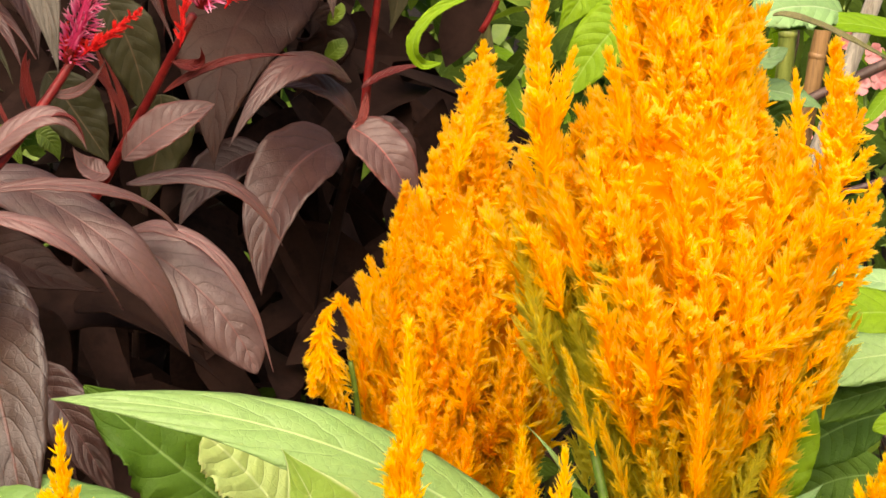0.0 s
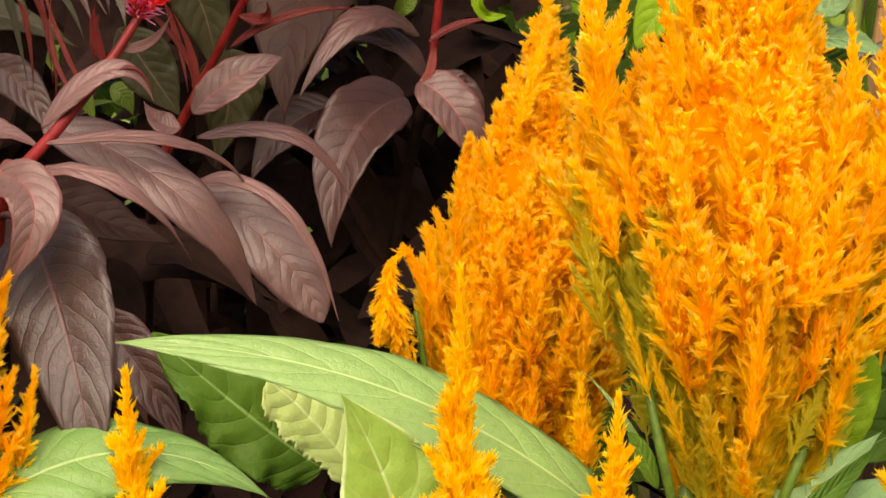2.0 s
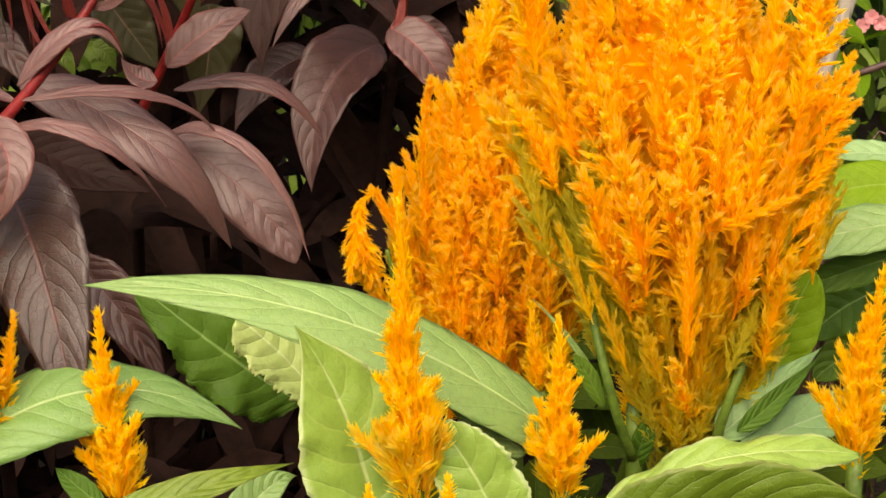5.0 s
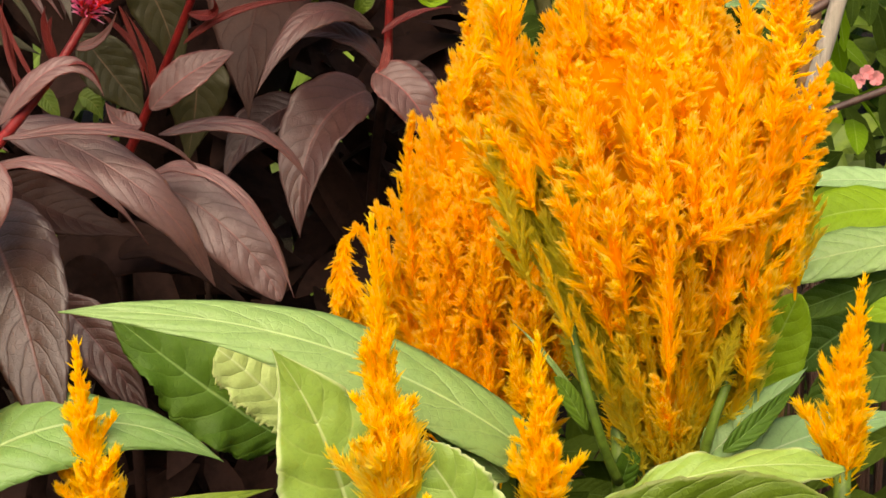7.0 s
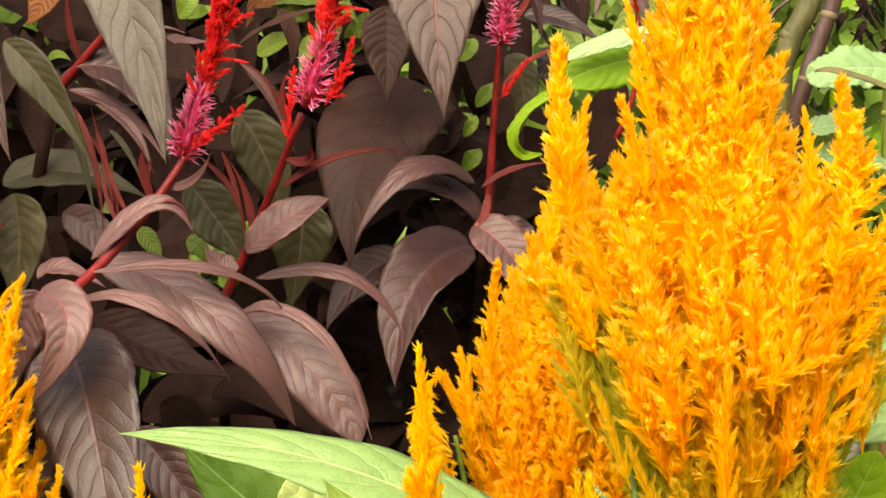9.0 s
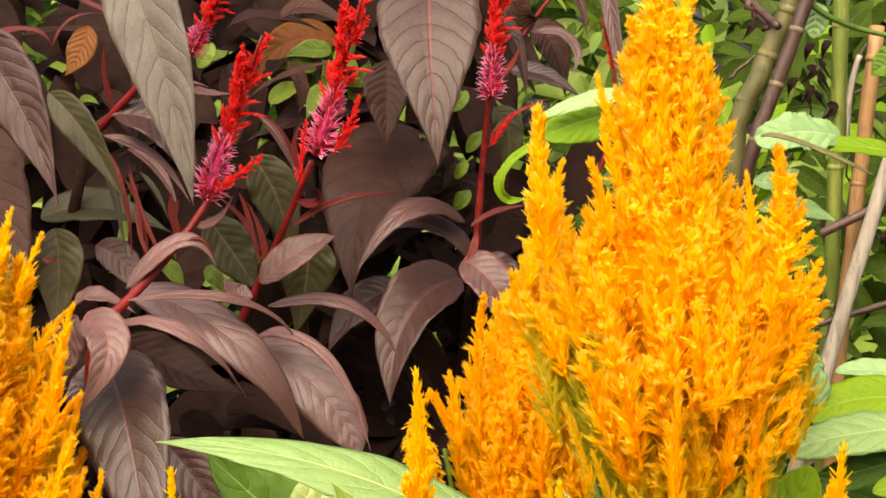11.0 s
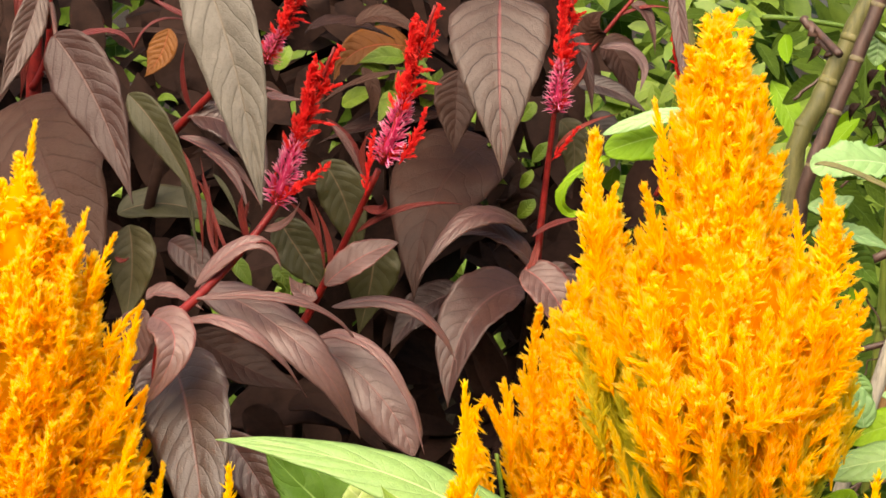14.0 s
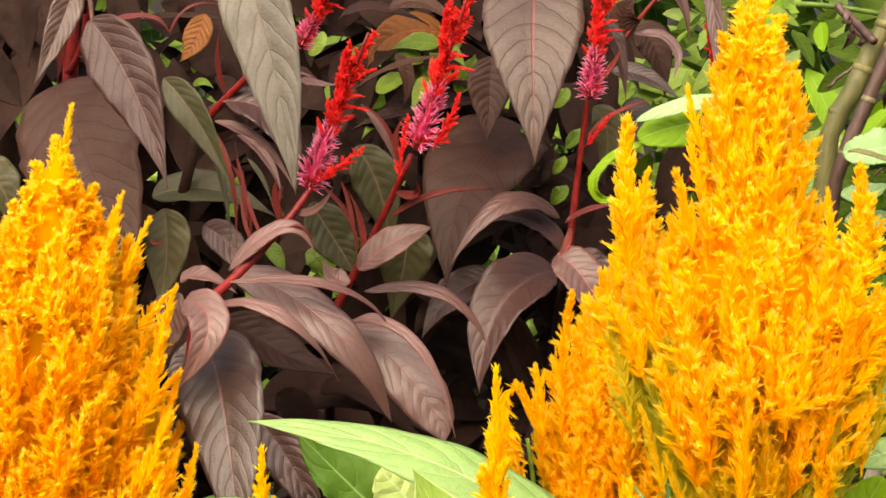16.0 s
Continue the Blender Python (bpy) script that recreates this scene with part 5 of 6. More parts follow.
leaf(bronze_d, (-0.1314, 0.8200, 0.6117), (-0.1216, 0.8200, 0.6089), (-0.1085, 0.8200, 0.6095), 0.0097, (0.0, -0.35, 0.94), M_ROSE)
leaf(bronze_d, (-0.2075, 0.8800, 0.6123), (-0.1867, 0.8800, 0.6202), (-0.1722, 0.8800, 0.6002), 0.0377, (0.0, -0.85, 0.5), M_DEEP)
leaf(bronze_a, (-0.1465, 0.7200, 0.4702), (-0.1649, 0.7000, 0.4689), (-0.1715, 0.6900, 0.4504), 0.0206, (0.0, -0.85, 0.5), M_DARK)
# this one and the next but one carry low shade as M_DEEP colour
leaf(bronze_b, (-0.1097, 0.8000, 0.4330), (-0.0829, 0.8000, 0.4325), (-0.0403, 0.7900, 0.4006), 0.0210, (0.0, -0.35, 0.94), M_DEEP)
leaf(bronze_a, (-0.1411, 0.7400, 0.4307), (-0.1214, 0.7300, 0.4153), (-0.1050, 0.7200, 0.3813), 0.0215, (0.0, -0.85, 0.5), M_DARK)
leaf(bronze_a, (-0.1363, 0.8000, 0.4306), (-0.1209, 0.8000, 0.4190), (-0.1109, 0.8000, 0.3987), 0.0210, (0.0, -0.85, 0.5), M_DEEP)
leaf(bronze_d, (-0.1788, 0.8000, 0.5800), (-0.1690, 0.7900, 0.5574), (-0.1602, 0.7800, 0.5208), 0.0047, (0.0, -0.85, 0.5), M_OLIVE)
leaf(bronze_d, (-0.1739, 0.8000, 0.5786), (-0.1624, 0.7900, 0.5514), (-0.1586, 0.7850, 0.5170), 0.0031, (0.0, -0.85, 0.5), M_REDLEAF)
leaf(bronze_a, (-0.1665, 0.6200, 0.5446), (-0.1631, 0.6200, 0.5429), (-0.1599, 0.6200, 0.5449), 0.0023, (0.0, -0.85, 0.5), M_REDLEAF)
leaf(bronze_e, (-0.2693, 0.8000, 0.6691), (-0.2641, 0.8000, 0.6379), (-0.2670, 0.8000, 0.6028), 0.0095, (0.0, -0.85, 0.5), M_REDLEAF)
# M_DEEP again: shade beside the tall stem put into the blade's colour
leaf(bronze_e, (-0.2520, 0.8600, 0.6646), (-0.2402, 0.8500, 0.6319), (-0.2430, 0.8500, 0.5949), 0.0199, (0.0, -0.85, 0.5), M_DEEP)
leaf(bronze_d, (-0.1936, 0.8000, 0.6630), (-0.1625, 0.7900, 0.6503), (-0.1308, 0.7900, 0.6441), 0.0050, (0.0, -0.35, 0.94), M_REDLEAF)
leaf(bronze_d, (-0.2026, 0.8000, 0.6344), (-0.1885, 0.8000, 0.6507), (-0.1645, 0.8000, 0.6487), 0.0038, (0.0, -0.35, 0.94), M_REDLEAF)
leaf(bronze_a, (-0.1296, 0.7150, 0.5318), (-0.1399, 0.7200, 0.5513), (-0.1502, 0.7300, 0.5822), 0.0020, (0.0, -0.85, 0.5), M_REDLEAF)
leaf(bronze_a, (-0.1330, 0.7100, 0.5294), (-0.1418, 0.7150, 0.5459), (-0.1428, 0.7200, 0.5688), 0.0020, (0.4, -0.8, 0.45), M_REDLEAF)
leaf(bronze_a, (-0.1218, 0.7200, 0.5404), (-0.1261, 0.7200, 0.5549), (-0.1255, 0.7200, 0.5653), 0.0040, (0.0, -0.85, 0.5), M_REDLEAF)
leaf(bronze_a, (-0.1170, 0.7250, 0.5474), (-0.1044, 0.7200, 0.5502), (-0.0953, 0.7150, 0.5630), 0.0046, (0.0, -0.85, 0.5), M_ROSE)
leaf(bronze_a, (-0.1353, 0.7000, 0.5249), (-0.1127, 0.7000, 0.5435), (-0.1018, 0.7000, 0.5297), 0.0028, (0.0, -0.35, 0.94), M_REDLEAF)
leaf(bronze_b, (-0.0686, 0.7700, 0.5554), (-0.0573, 0.7650, 0.5550), (-0.0566, 0.7600, 0.5633), 0.0055, (0.0, -0.85, 0.5), M_REDLEAF)
leaf(bronze_b, (-0.0640, 0.7650, 0.5685), (-0.0693, 0.7650, 0.5836), (-0.0649, 0.7650, 0.5975), 0.0036, (0.0, -0.85, 0.5), M_REDLEAF)
leaf(bronze_b, (-0.0941, 0.7900, 0.5006), (-0.1038, 0.7900, 0.5032), (-0.1105, 0.7900, 0.5125), 0.0125, (0.0, -0.65, 0.75), M_ROSE)
leaf(bronze_b, (-0.0882, 0.7900, 0.5138), (-0.0889, 0.7900, 0.5330), (-0.0986, 0.7900, 0.5548), 0.0037, (0.0, -0.85, 0.5), M_REDLEAF)
leaf(bronze_d, (-0.1602, 0.8000, 0.6080), (-0.1574, 0.8000, 0.6239), (-0.1593, 0.8000, 0.6364), 0.0044, (0.0, -0.85, 0.5), M_REDLEAF)
leaf(bronze_d, (-0.1696, 0.8000, 0.6012), (-0.1749, 0.8000, 0.6199), (-0.1738, 0.8000, 0.6389), 0.0032, (0.0, -0.85, 0.5), M_REDLEAF)
leaf(bronze_d, (-0.1606, 0.7900, 0.5801), (-0.1425, 0.7800, 0.5692), (-0.1307, 0.7700, 0.5490), 0.0068, (0.0, -0.35, 0.94), M_ROSE)
leaf(bronze_d, (-0.1559, 0.7950, 0.6052), (-0.1362, 0.7900, 0.6158), (-0.1164, 0.7850, 0.6139), 0.0056, (0.0, -0.35, 0.94), M_ROSE)
leaf(bronze_d, (-0.0914, 0.7900, 0.5993), (-0.0783, 0.7900, 0.5858), (-0.0711, 0.7900, 0.5657), 0.0028, (0.0, -0.85, 0.5), M_ROSE)
leaf(bronze_c, (0.0351, 0.8500, 0.5854), (0.0507, 0.8500, 0.5994), (0.0716, 0.8500, 0.6077), 0.0030, (0.0, -0.85, 0.5), M_REDLEAF)
leaf(bronze_c, (0.0350, 0.8500, 0.6151), (0.0459, 0.8500, 0.6255), (0.0517, 0.8500, 0.6388), 0.0040, (0.0, -0.85, 0.5), M_REDLEAF)
leaf(bronze_c, (0.0282, 0.8550, 0.5308), (0.0256, 0.8500, 0.5178), (0.0208, 0.8500, 0.5142), 0.0047, (0.0, -0.85, 0.5), M_REDLEAF)
leaf(bronze_e, (-0.2511, 0.8000, 0.6321), (-0.2189, 0.8000, 0.6431), (-0.2026, 0.8000, 0.6344), 0.0082, (0.0, -0.35, 0.94), M_REDLEAF)
leaf(bronze_e, (-0.2601, 0.8200, 0.6185), (-0.2401, 0.8200, 0.6129), (-0.2269, 0.8200, 0.6168), 0.0064, (0.0, -0.35, 0.94), M_DUSK)
lime_shrub = thing("lime_shrub", (-0.0767, 0.9700, 0.0000), "yellow-green leafy shrub in sun behind the bronze plants", "shrub")
leaf(lime_shrub, (-0.0625, 0.9550, 0.6311), (-0.0776, 0.9500, 0.6320), (-0.0923, 0.9450, 0.6271), 0.0138, (0.0, -0.85, 0.5), M_MOSS)
leaf(lime_shrub, (-0.0585, 0.9550, 0.6056), (-0.0634, 0.9500, 0.6189), (-0.0680, 0.9450, 0.6262), 0.0158, (0.0, -0.85, 0.5), M_MOSS)
leaf(lime_shrub, (-0.1023, 0.9550, 0.5990), (-0.0894, 0.9500, 0.6067), (-0.0764, 0.9450, 0.6084), 0.0132, (0.0, -0.85, 0.5), M_MOSS)
leaf(lime_shrub, (-0.0618, 0.9550, 0.6302), (-0.0528, 0.9500, 0.6266), (-0.0435, 0.9450, 0.6173), 0.0106, (0.0, -0.85, 0.5), M_MOSS)
leaf(lime_shrub, (-0.0668, 0.9550, 0.6085), (-0.0726, 0.9500, 0.6013), (-0.0781, 0.9450, 0.5883), 0.0125, (0.0, -0.85, 0.5), M_MOSS)
leaf(lime_shrub, (-0.0726, 0.9550, 0.6197), (-0.0845, 0.9500, 0.6226), (-0.0961, 0.9450, 0.6197), 0.0112, (0.0, -0.85, 0.5), M_MOSS)
leaf(lime_shrub, (-0.0048, 0.9550, 0.5707), (-0.0053, 0.9500, 0.5771), (-0.0056, 0.9450, 0.5777), 0.0059, (0.0, -0.85, 0.5), M_MOSS)
leaf(lime_shrub, (-0.0063, 0.9550, 0.5514), (0.0006, 0.9500, 0.5554), (0.0077, 0.9450, 0.5535), 0.0066, (0.0, -0.85, 0.5), M_MOSS)
leaf(lime_shrub, (-0.0107, 0.9550, 0.5421), (-0.0071, 0.9500, 0.5409), (-0.0033, 0.9450, 0.5338), 0.0053, (0.0, -0.85, 0.5), M_MOSS)
leaf(lime_shrub, (-0.0291, 0.9550, 0.5735), (-0.0326, 0.9500, 0.5721), (-0.0358, 0.9450, 0.5648), 0.0053, (0.0, -0.85, 0.5), M_MOSS)
leaf(lime_shrub, (-0.3024, 0.9550, 0.6256), (-0.3065, 0.9500, 0.6287), (-0.3104, 0.9450, 0.6259), 0.0053, (0.0, -0.85, 0.5), M_MOSS)
leaf(lime_shrub, (-0.2234, 0.9550, 0.6053), (-0.2215, 0.9500, 0.6106), (-0.2195, 0.9450, 0.6100), 0.0046, (0.0, -0.85, 0.5), M_MOSS)
leaf(lime_shrub, (-0.2234, 0.9550, 0.5972), (-0.2156, 0.9500, 0.5998), (-0.2078, 0.9450, 0.5965), 0.0059, (0.0, -0.85, 0.5), M_MOSS)
leaf(lime_shrub, (-0.1905, 0.9550, 0.6391), (-0.1867, 0.9500, 0.6360), (-0.1827, 0.9450, 0.6272), 0.0066, (0.0, -0.85, 0.5), M_MOSS)
leaf(lime_shrub, (-0.1001, 0.9550, 0.5770), (-0.1048, 0.9500, 0.5758), (-0.1093, 0.9450, 0.5687), 0.0059, (0.0, -0.85, 0.5), M_MOSS)
leaf(lime_shrub, (-0.1448, 0.8000, 0.5188), (-0.1380, 0.8000, 0.5111), (-0.1328, 0.8000, 0.4999), 0.0094, (0.0, -0.85, 0.5), M_MOSS)
leaf(lime_shrub, (-0.1310, 0.8600, 0.5041), (-0.1240, 0.8600, 0.5004), (-0.1195, 0.8600, 0.4909), 0.0114, (0.0, -0.85, 0.5), M_MOSS)
leaf(lime_shrub, (0.0135, 0.9300, 0.5968), (0.0196, 0.9260, 0.6045), (0.0215, 0.9300, 0.6087), 0.0123, (0.0, -0.8, 0.6), M_MOSS)
leaf(lime_shrub, (0.0228, 0.9300, 0.5707), (0.0298, 0.9260, 0.5793), (0.0328, 0.9300, 0.5842), 0.0094, (0.0, -0.8, 0.6), M_MOSS)
leaf(lime_shrub, (0.0157, 0.9300, 0.5538), (0.0211, 0.9260, 0.5616), (0.0223, 0.9300, 0.5657), 0.0079, (0.0, -0.8, 0.6), M_MOSS)
leaf(lime_shrub, (0.0153, 0.9300, 0.5349), (0.0221, 0.9260, 0.5429), (0.0247, 0.9300, 0.5470), 0.0108, (0.0, -0.8, 0.6), M_MOSS)
leaf(lime_shrub, (-0.0905, 0.9750, 0.6161), (-0.0816, 0.9710, 0.6292), (-0.0779, 0.9750, 0.6390), 0.0233, (0.0, -0.8, 0.6), M_MOSS)
leaf(lime_shrub, (-0.0801, 0.9750, 0.5998), (-0.0675, 0.9710, 0.6086), (-0.0600, 0.9750, 0.6138), 0.0218, (0.0, -0.8, 0.6), M_MOSS)
leaf(lime_shrub, (-0.0642, 0.9750, 0.6247), (-0.0547, 0.9710, 0.6360), (-0.0501, 0.9750, 0.6439), 0.0195, (0.0, -0.8, 0.6), M_MOSS)
leaf(lime_shrub, (-0.0518, 0.9750, 0.5992), (-0.0435, 0.9710, 0.6143), (-0.0399, 0.9750, 0.6259), 0.0150, (0.0, -0.8, 0.6), M_MOSS)
leaf(lime_shrub, (-0.1499, 0.9700, 0.6209), (-0.1426, 0.9660, 0.6302), (-0.1409, 0.9700, 0.6362), 0.0150, (0.0, -0.8, 0.6), M_MOSS)
stalk("stem", lime_shrub, (-0.0837, 1.0500, 0.0000), (-0.0817, 1.1000, 0.4062), (-0.0781, 0.9600, 0.6230), 0.003, 0.002, M_BROWNCANE)
leaf(vine, (0.1346, 0.7680, 0.5264), (0.1461, 0.7680, 0.5537), (0.1530, 0.7680, 0.5831), 0.0243, (-0.1, -0.8, 0.6), M_GREEN, fold=0.2, puff=0.06)
leaf(vine, (0.1771, 0.9000, 0.5696), (0.1598, 0.9000, 0.5555), (0.1422, 0.9000, 0.5247), 0.0318, (-0.2, -0.8, 0.5), M_LIME, fold=0.2, puff=0.06, shape=(0.5, 0.7))
leaf(vine, (0.1613, 0.9100, 0.5328), (0.1541, 0.9100, 0.5249), (0.1481, 0.9100, 0.5030), 0.0205, (0.2, -0.8, 0.5), M_MID, puff=0.06)
leaf(vine, (0.1566, 0.9100, 0.5870), (0.1482, 0.9100, 0.5762), (0.1359, 0.9100, 0.5562), 0.0234, (0.2, -0.8, 0.5), M_LIME, puff=0.06)
stalk("stem", vine, (0.1390, 0.7680, 0.6660), (0.1613, 0.7680, 0.6655), (0.1882, 0.7680, 0.6620), 0.0016, 0.0013, M_STEM)
stalk("stem", vine, (0.1958, 0.7620, 0.6615), (0.2140, 0.7620, 0.6509), (0.2409, 0.7620, 0.6446), 0.0017, 0.0013, M_STEM)
leaf(vine, (0.1498, 0.6400, 0.5998), (0.1655, 0.6350, 0.5979), (0.1982, 0.6300, 0.5839), 0.0039, (0.1, -0.5, 0.85), M_OLIVECANE, fold=0.2, shape=(0.45, 0.5))
stalk("stem", vine, (0.2207, 0.8040, 0.6397), (0.2255, 0.8040, 0.6172), (0.2233, 0.8040, 0.5845), 0.0019, 0.0016, M_GREY)
stalk("stem", vine, (0.2333, 0.8040, 0.6344), (0.2288, 0.8040, 0.6126), (0.2283, 0.8040, 0.5814), 0.0017, 0.0017, M_GREY)
stalk("stem", vine, (0.2137, 0.8160, 0.6276), (0.2206, 0.8160, 0.6120), (0.2261, 0.8160, 0.5963), 0.0014, 0.0011, M_STEM)
leaf(vine, (0.2090, 0.8046, 0.6402), (0.2038, 0.7968, 0.6371), (0.2042, 0.8046, 0.6302), 0.0046, (-0.4, -0.8, 0.45), M_DEEP, curl=0.8, fold=0.5)
leaf(vine, (0.2159, 0.8166, 0.6308), (0.2142, 0.8088, 0.6278), (0.2217, 0.8166, 0.6208), 0.0048, (0.4, -0.8, 0.45), M_DEEP, curl=0.8, fold=0.5)
leaf(vine, (0.2101, 0.8286, 0.6273), (0.2124, 0.8208, 0.6243), (0.2051, 0.8286, 0.6170), 0.0048, (-0.4, -0.8, 0.45), M_DEEP, curl=0.8, fold=0.5)
leaf(vine, (0.2243, 0.8406, 0.6208), (0.2188, 0.8328, 0.6177), (0.2302, 0.8406, 0.6105), 0.0049, (0.4, -0.8, 0.45), M_DEEP, curl=0.8, fold=0.5)
leaf(vine, (0.2070, 0.8046, 0.6169), (0.2054, 0.7968, 0.6141), (0.2021, 0.8046, 0.6069), 0.0046, (-0.4, -0.8, 0.45), M_DEEP, curl=0.8, fold=0.5)
leaf(vine, (0.2050, 0.8166, 0.6118), (0.2073, 0.8088, 0.6090), (0.2108, 0.8166, 0.6017), 0.0048, (0.4, -0.8, 0.45), M_DEEP, curl=0.8, fold=0.5)
leaf(vine, (0.2238, 0.8286, 0.6417), (0.2183, 0.8208, 0.6386), (0.2188, 0.8286, 0.6315), 0.0048, (-0.4, -0.8, 0.45), M_DEEP, curl=0.8, fold=0.5)
leaf(vine, (0.2198, 0.8406, 0.6126), (0.2182, 0.8328, 0.6097), (0.2258, 0.8406, 0.6024), 0.0049, (0.4, -0.8, 0.45), M_DEEP, curl=0.8, fold=0.5)
leaf(vine, (0.2167, 0.8046, 0.6077), (0.2188, 0.7968, 0.6051), (0.2118, 0.8046, 0.5977), 0.0046, (-0.4, -0.8, 0.45), M_DEEP, curl=0.8, fold=0.5)
leaf(vine, (0.2239, 0.8166, 0.6481), (0.2185, 0.8088, 0.6449), (0.2297, 0.8166, 0.6382), 0.0048, (0.4, -0.8, 0.45), M_DEEP, curl=0.8, fold=0.5)
leaf(vine, (0.1788, 0.8286, 0.6521), (0.1775, 0.8208, 0.6489), (0.1738, 0.8286, 0.6419), 0.0048, (-0.4, -0.8, 0.45), M_DEEP, curl=0.8, fold=0.5)
leaf(vine, (0.2560, 0.8406, 0.5333), (0.2581, 0.8328, 0.5309), (0.2621, 0.8406, 0.5228), 0.0049, (0.4, -0.8, 0.45), M_DEEP, curl=0.8, fold=0.5)
leaf(vine, (0.2005, 0.8046, 0.6215), (0.1953, 0.7968, 0.6186), (0.1957, 0.8046, 0.6115), 0.0046, (-0.4, -0.8, 0.45), M_DEEP, curl=0.8, fold=0.5)
leaf(vine, (0.2156, 0.8166, 0.6245), (0.2139, 0.8088, 0.6216), (0.2213, 0.8166, 0.6145), 0.0048, (0.4, -0.8, 0.45), M_DEEP, curl=0.8, fold=0.5)
set_branch(bronze_c, RED[1], (0.1157, 0.9500, 0.6194), (-0.0089, 0.0000, 0.0356), 0.0367, 0.8, 0.0, name="flower_branch")
stalk("stem", bronze_c, (0.1031, 0.9500, 0.5504), (0.1149, 0.9500, 0.5833), (0.1153, 0.9500, 0.6212), 0.0018, 0.0014, M_REDSTEM)
leaf(bronze_c, (-0.1087, 0.9000, 0.6030), (-0.0819, 0.8900, 0.6186), (-0.0490, 0.8850, 0.6272), 0.0125, (0.0, -0.35, 0.94), M_DIM, fold=0.25)
leaf(bronze_c, (-0.0906, 0.9100, 0.6518), (-0.0710, 0.9050, 0.6578), (-0.0456, 0.9000, 0.6435), 0.0161, (0.0, -0.65, 0.75), M_DIM, fold=0.25)
leaf(bronze_c, (-0.0871, 0.9200, 0.6255), (-0.0785, 0.9200, 0.6099), (-0.0814, 0.9200, 0.5920), 0.0093, (0.0, -0.85, 0.5), M_DIM, fold=0.25)
leaf(bronze_a, (-0.1560, 0.7650, 0.5696), (-0.1502, 0.7600, 0.5522), (-0.1466, 0.7550, 0.5258), 0.0027, (0.0, -0.85, 0.5), M_REDLEAF, fold=0.4)
leaf(bronze_a, (-0.1498, 0.7650, 0.5699), (-0.1401, 0.7600, 0.5595), (-0.1336, 0.7550, 0.5456), 0.0027, (0.0, -0.85, 0.5), M_OLIVE, fold=0.4)
leaf(bronze_a, (-0.0933, 0.8000, 0.6005), (-0.0758, 0.8000, 0.5766), (-0.0662, 0.7950, 0.5559), 0.0025, (0.0, -0.85, 0.5), M_ROSE, fold=0.4)
leaf(bronze_b, (-0.1012, 0.7900, 0.5572), (-0.0949, 0.7900, 0.5390), (-0.0906, 0.7850, 0.5176), 0.0025, (0.0, -0.85, 0.5), M_REDLEAF, fold=0.4)
leaf(bronze_c, (0.0393, 0.8700, 0.6532), (0.0502, 0.8660, 0.6365), (0.0564, 0.8620, 0.6063), 0.0116, (0.3, -0.8, 0.5), M_DUSK, fold=0.3)
leaf(bronze_c, (0.0613, 0.9300, 0.6467), (0.0751, 0.9260, 0.6361), (0.0832, 0.9220, 0.6049), 0.0252, (0.2, -0.8, 0.55), M_DIM, fold=0.2)
leaf(bronze_c, (0.0570, 0.9000, 0.6421), (0.0533, 0.8960, 0.6563), (0.0614, 0.8920, 0.6669), 0.0203, (0.0, -0.9, 0.4), M_DIM, fold=0.15)
leaf(bronze_c, (0.0602, 0.9000, 0.6450), [(0.0772, 0.8960, 0.6451), (0.0872, 0.8920, 0.6341)], (0.0852, 0.8880, 0.6188), 0.0091, (0.1, -0.55, 0.85), M_TAUPE, cup=0.2)
leaf(bronze_c, (0.0488, 0.9100, 0.6207), (0.0689, 0.9060, 0.6190), (0.0920, 0.9020, 0.6054), 0.0156, (0.0, -0.7, 0.7), M_UMBER, fold=0.2)
leaf(bronze_c, (0.0786, 0.9200, 0.6712), (0.0892, 0.9160, 0.6648), (0.0949, 0.9120, 0.6415), 0.0086, (0.3, -0.8, 0.5), M_DUSK, fold=0.3)
leaf(bronze_c, (0.0731, 0.9200, 0.6647), (0.0872, 0.9160, 0.6702), (0.1024, 0.9120, 0.6702), 0.0036, (0.0, -0.6, 0.8), M_REDLEAF)
leaf(bronze_c, (0.0577, 0.9500, 0.5967), (0.0670, 0.9460, 0.5901), (0.0664, 0.9420, 0.5668), 0.0220, (0.0, -0.8, 0.6), M_UMBER, fold=0.2)
stalk("stem", bronze_c, (0.0530, 0.9000, 0.6392), (0.0663, 0.9000, 0.6586), (0.0869, 0.9000, 0.6850), 0.0014, 0.0012, M_REDSTEM)
leaf(bronze_c, (0.1062, 0.9500, 0.6975), (0.1114, 0.9400, 0.6587), (0.1201, 0.9300, 0.6098), 0.0110, (-0.3, -0.9, 0.3), M_TAUPE, fold=0.3, shape=(0.4, 0.7))
# ---- canes and stakes ----

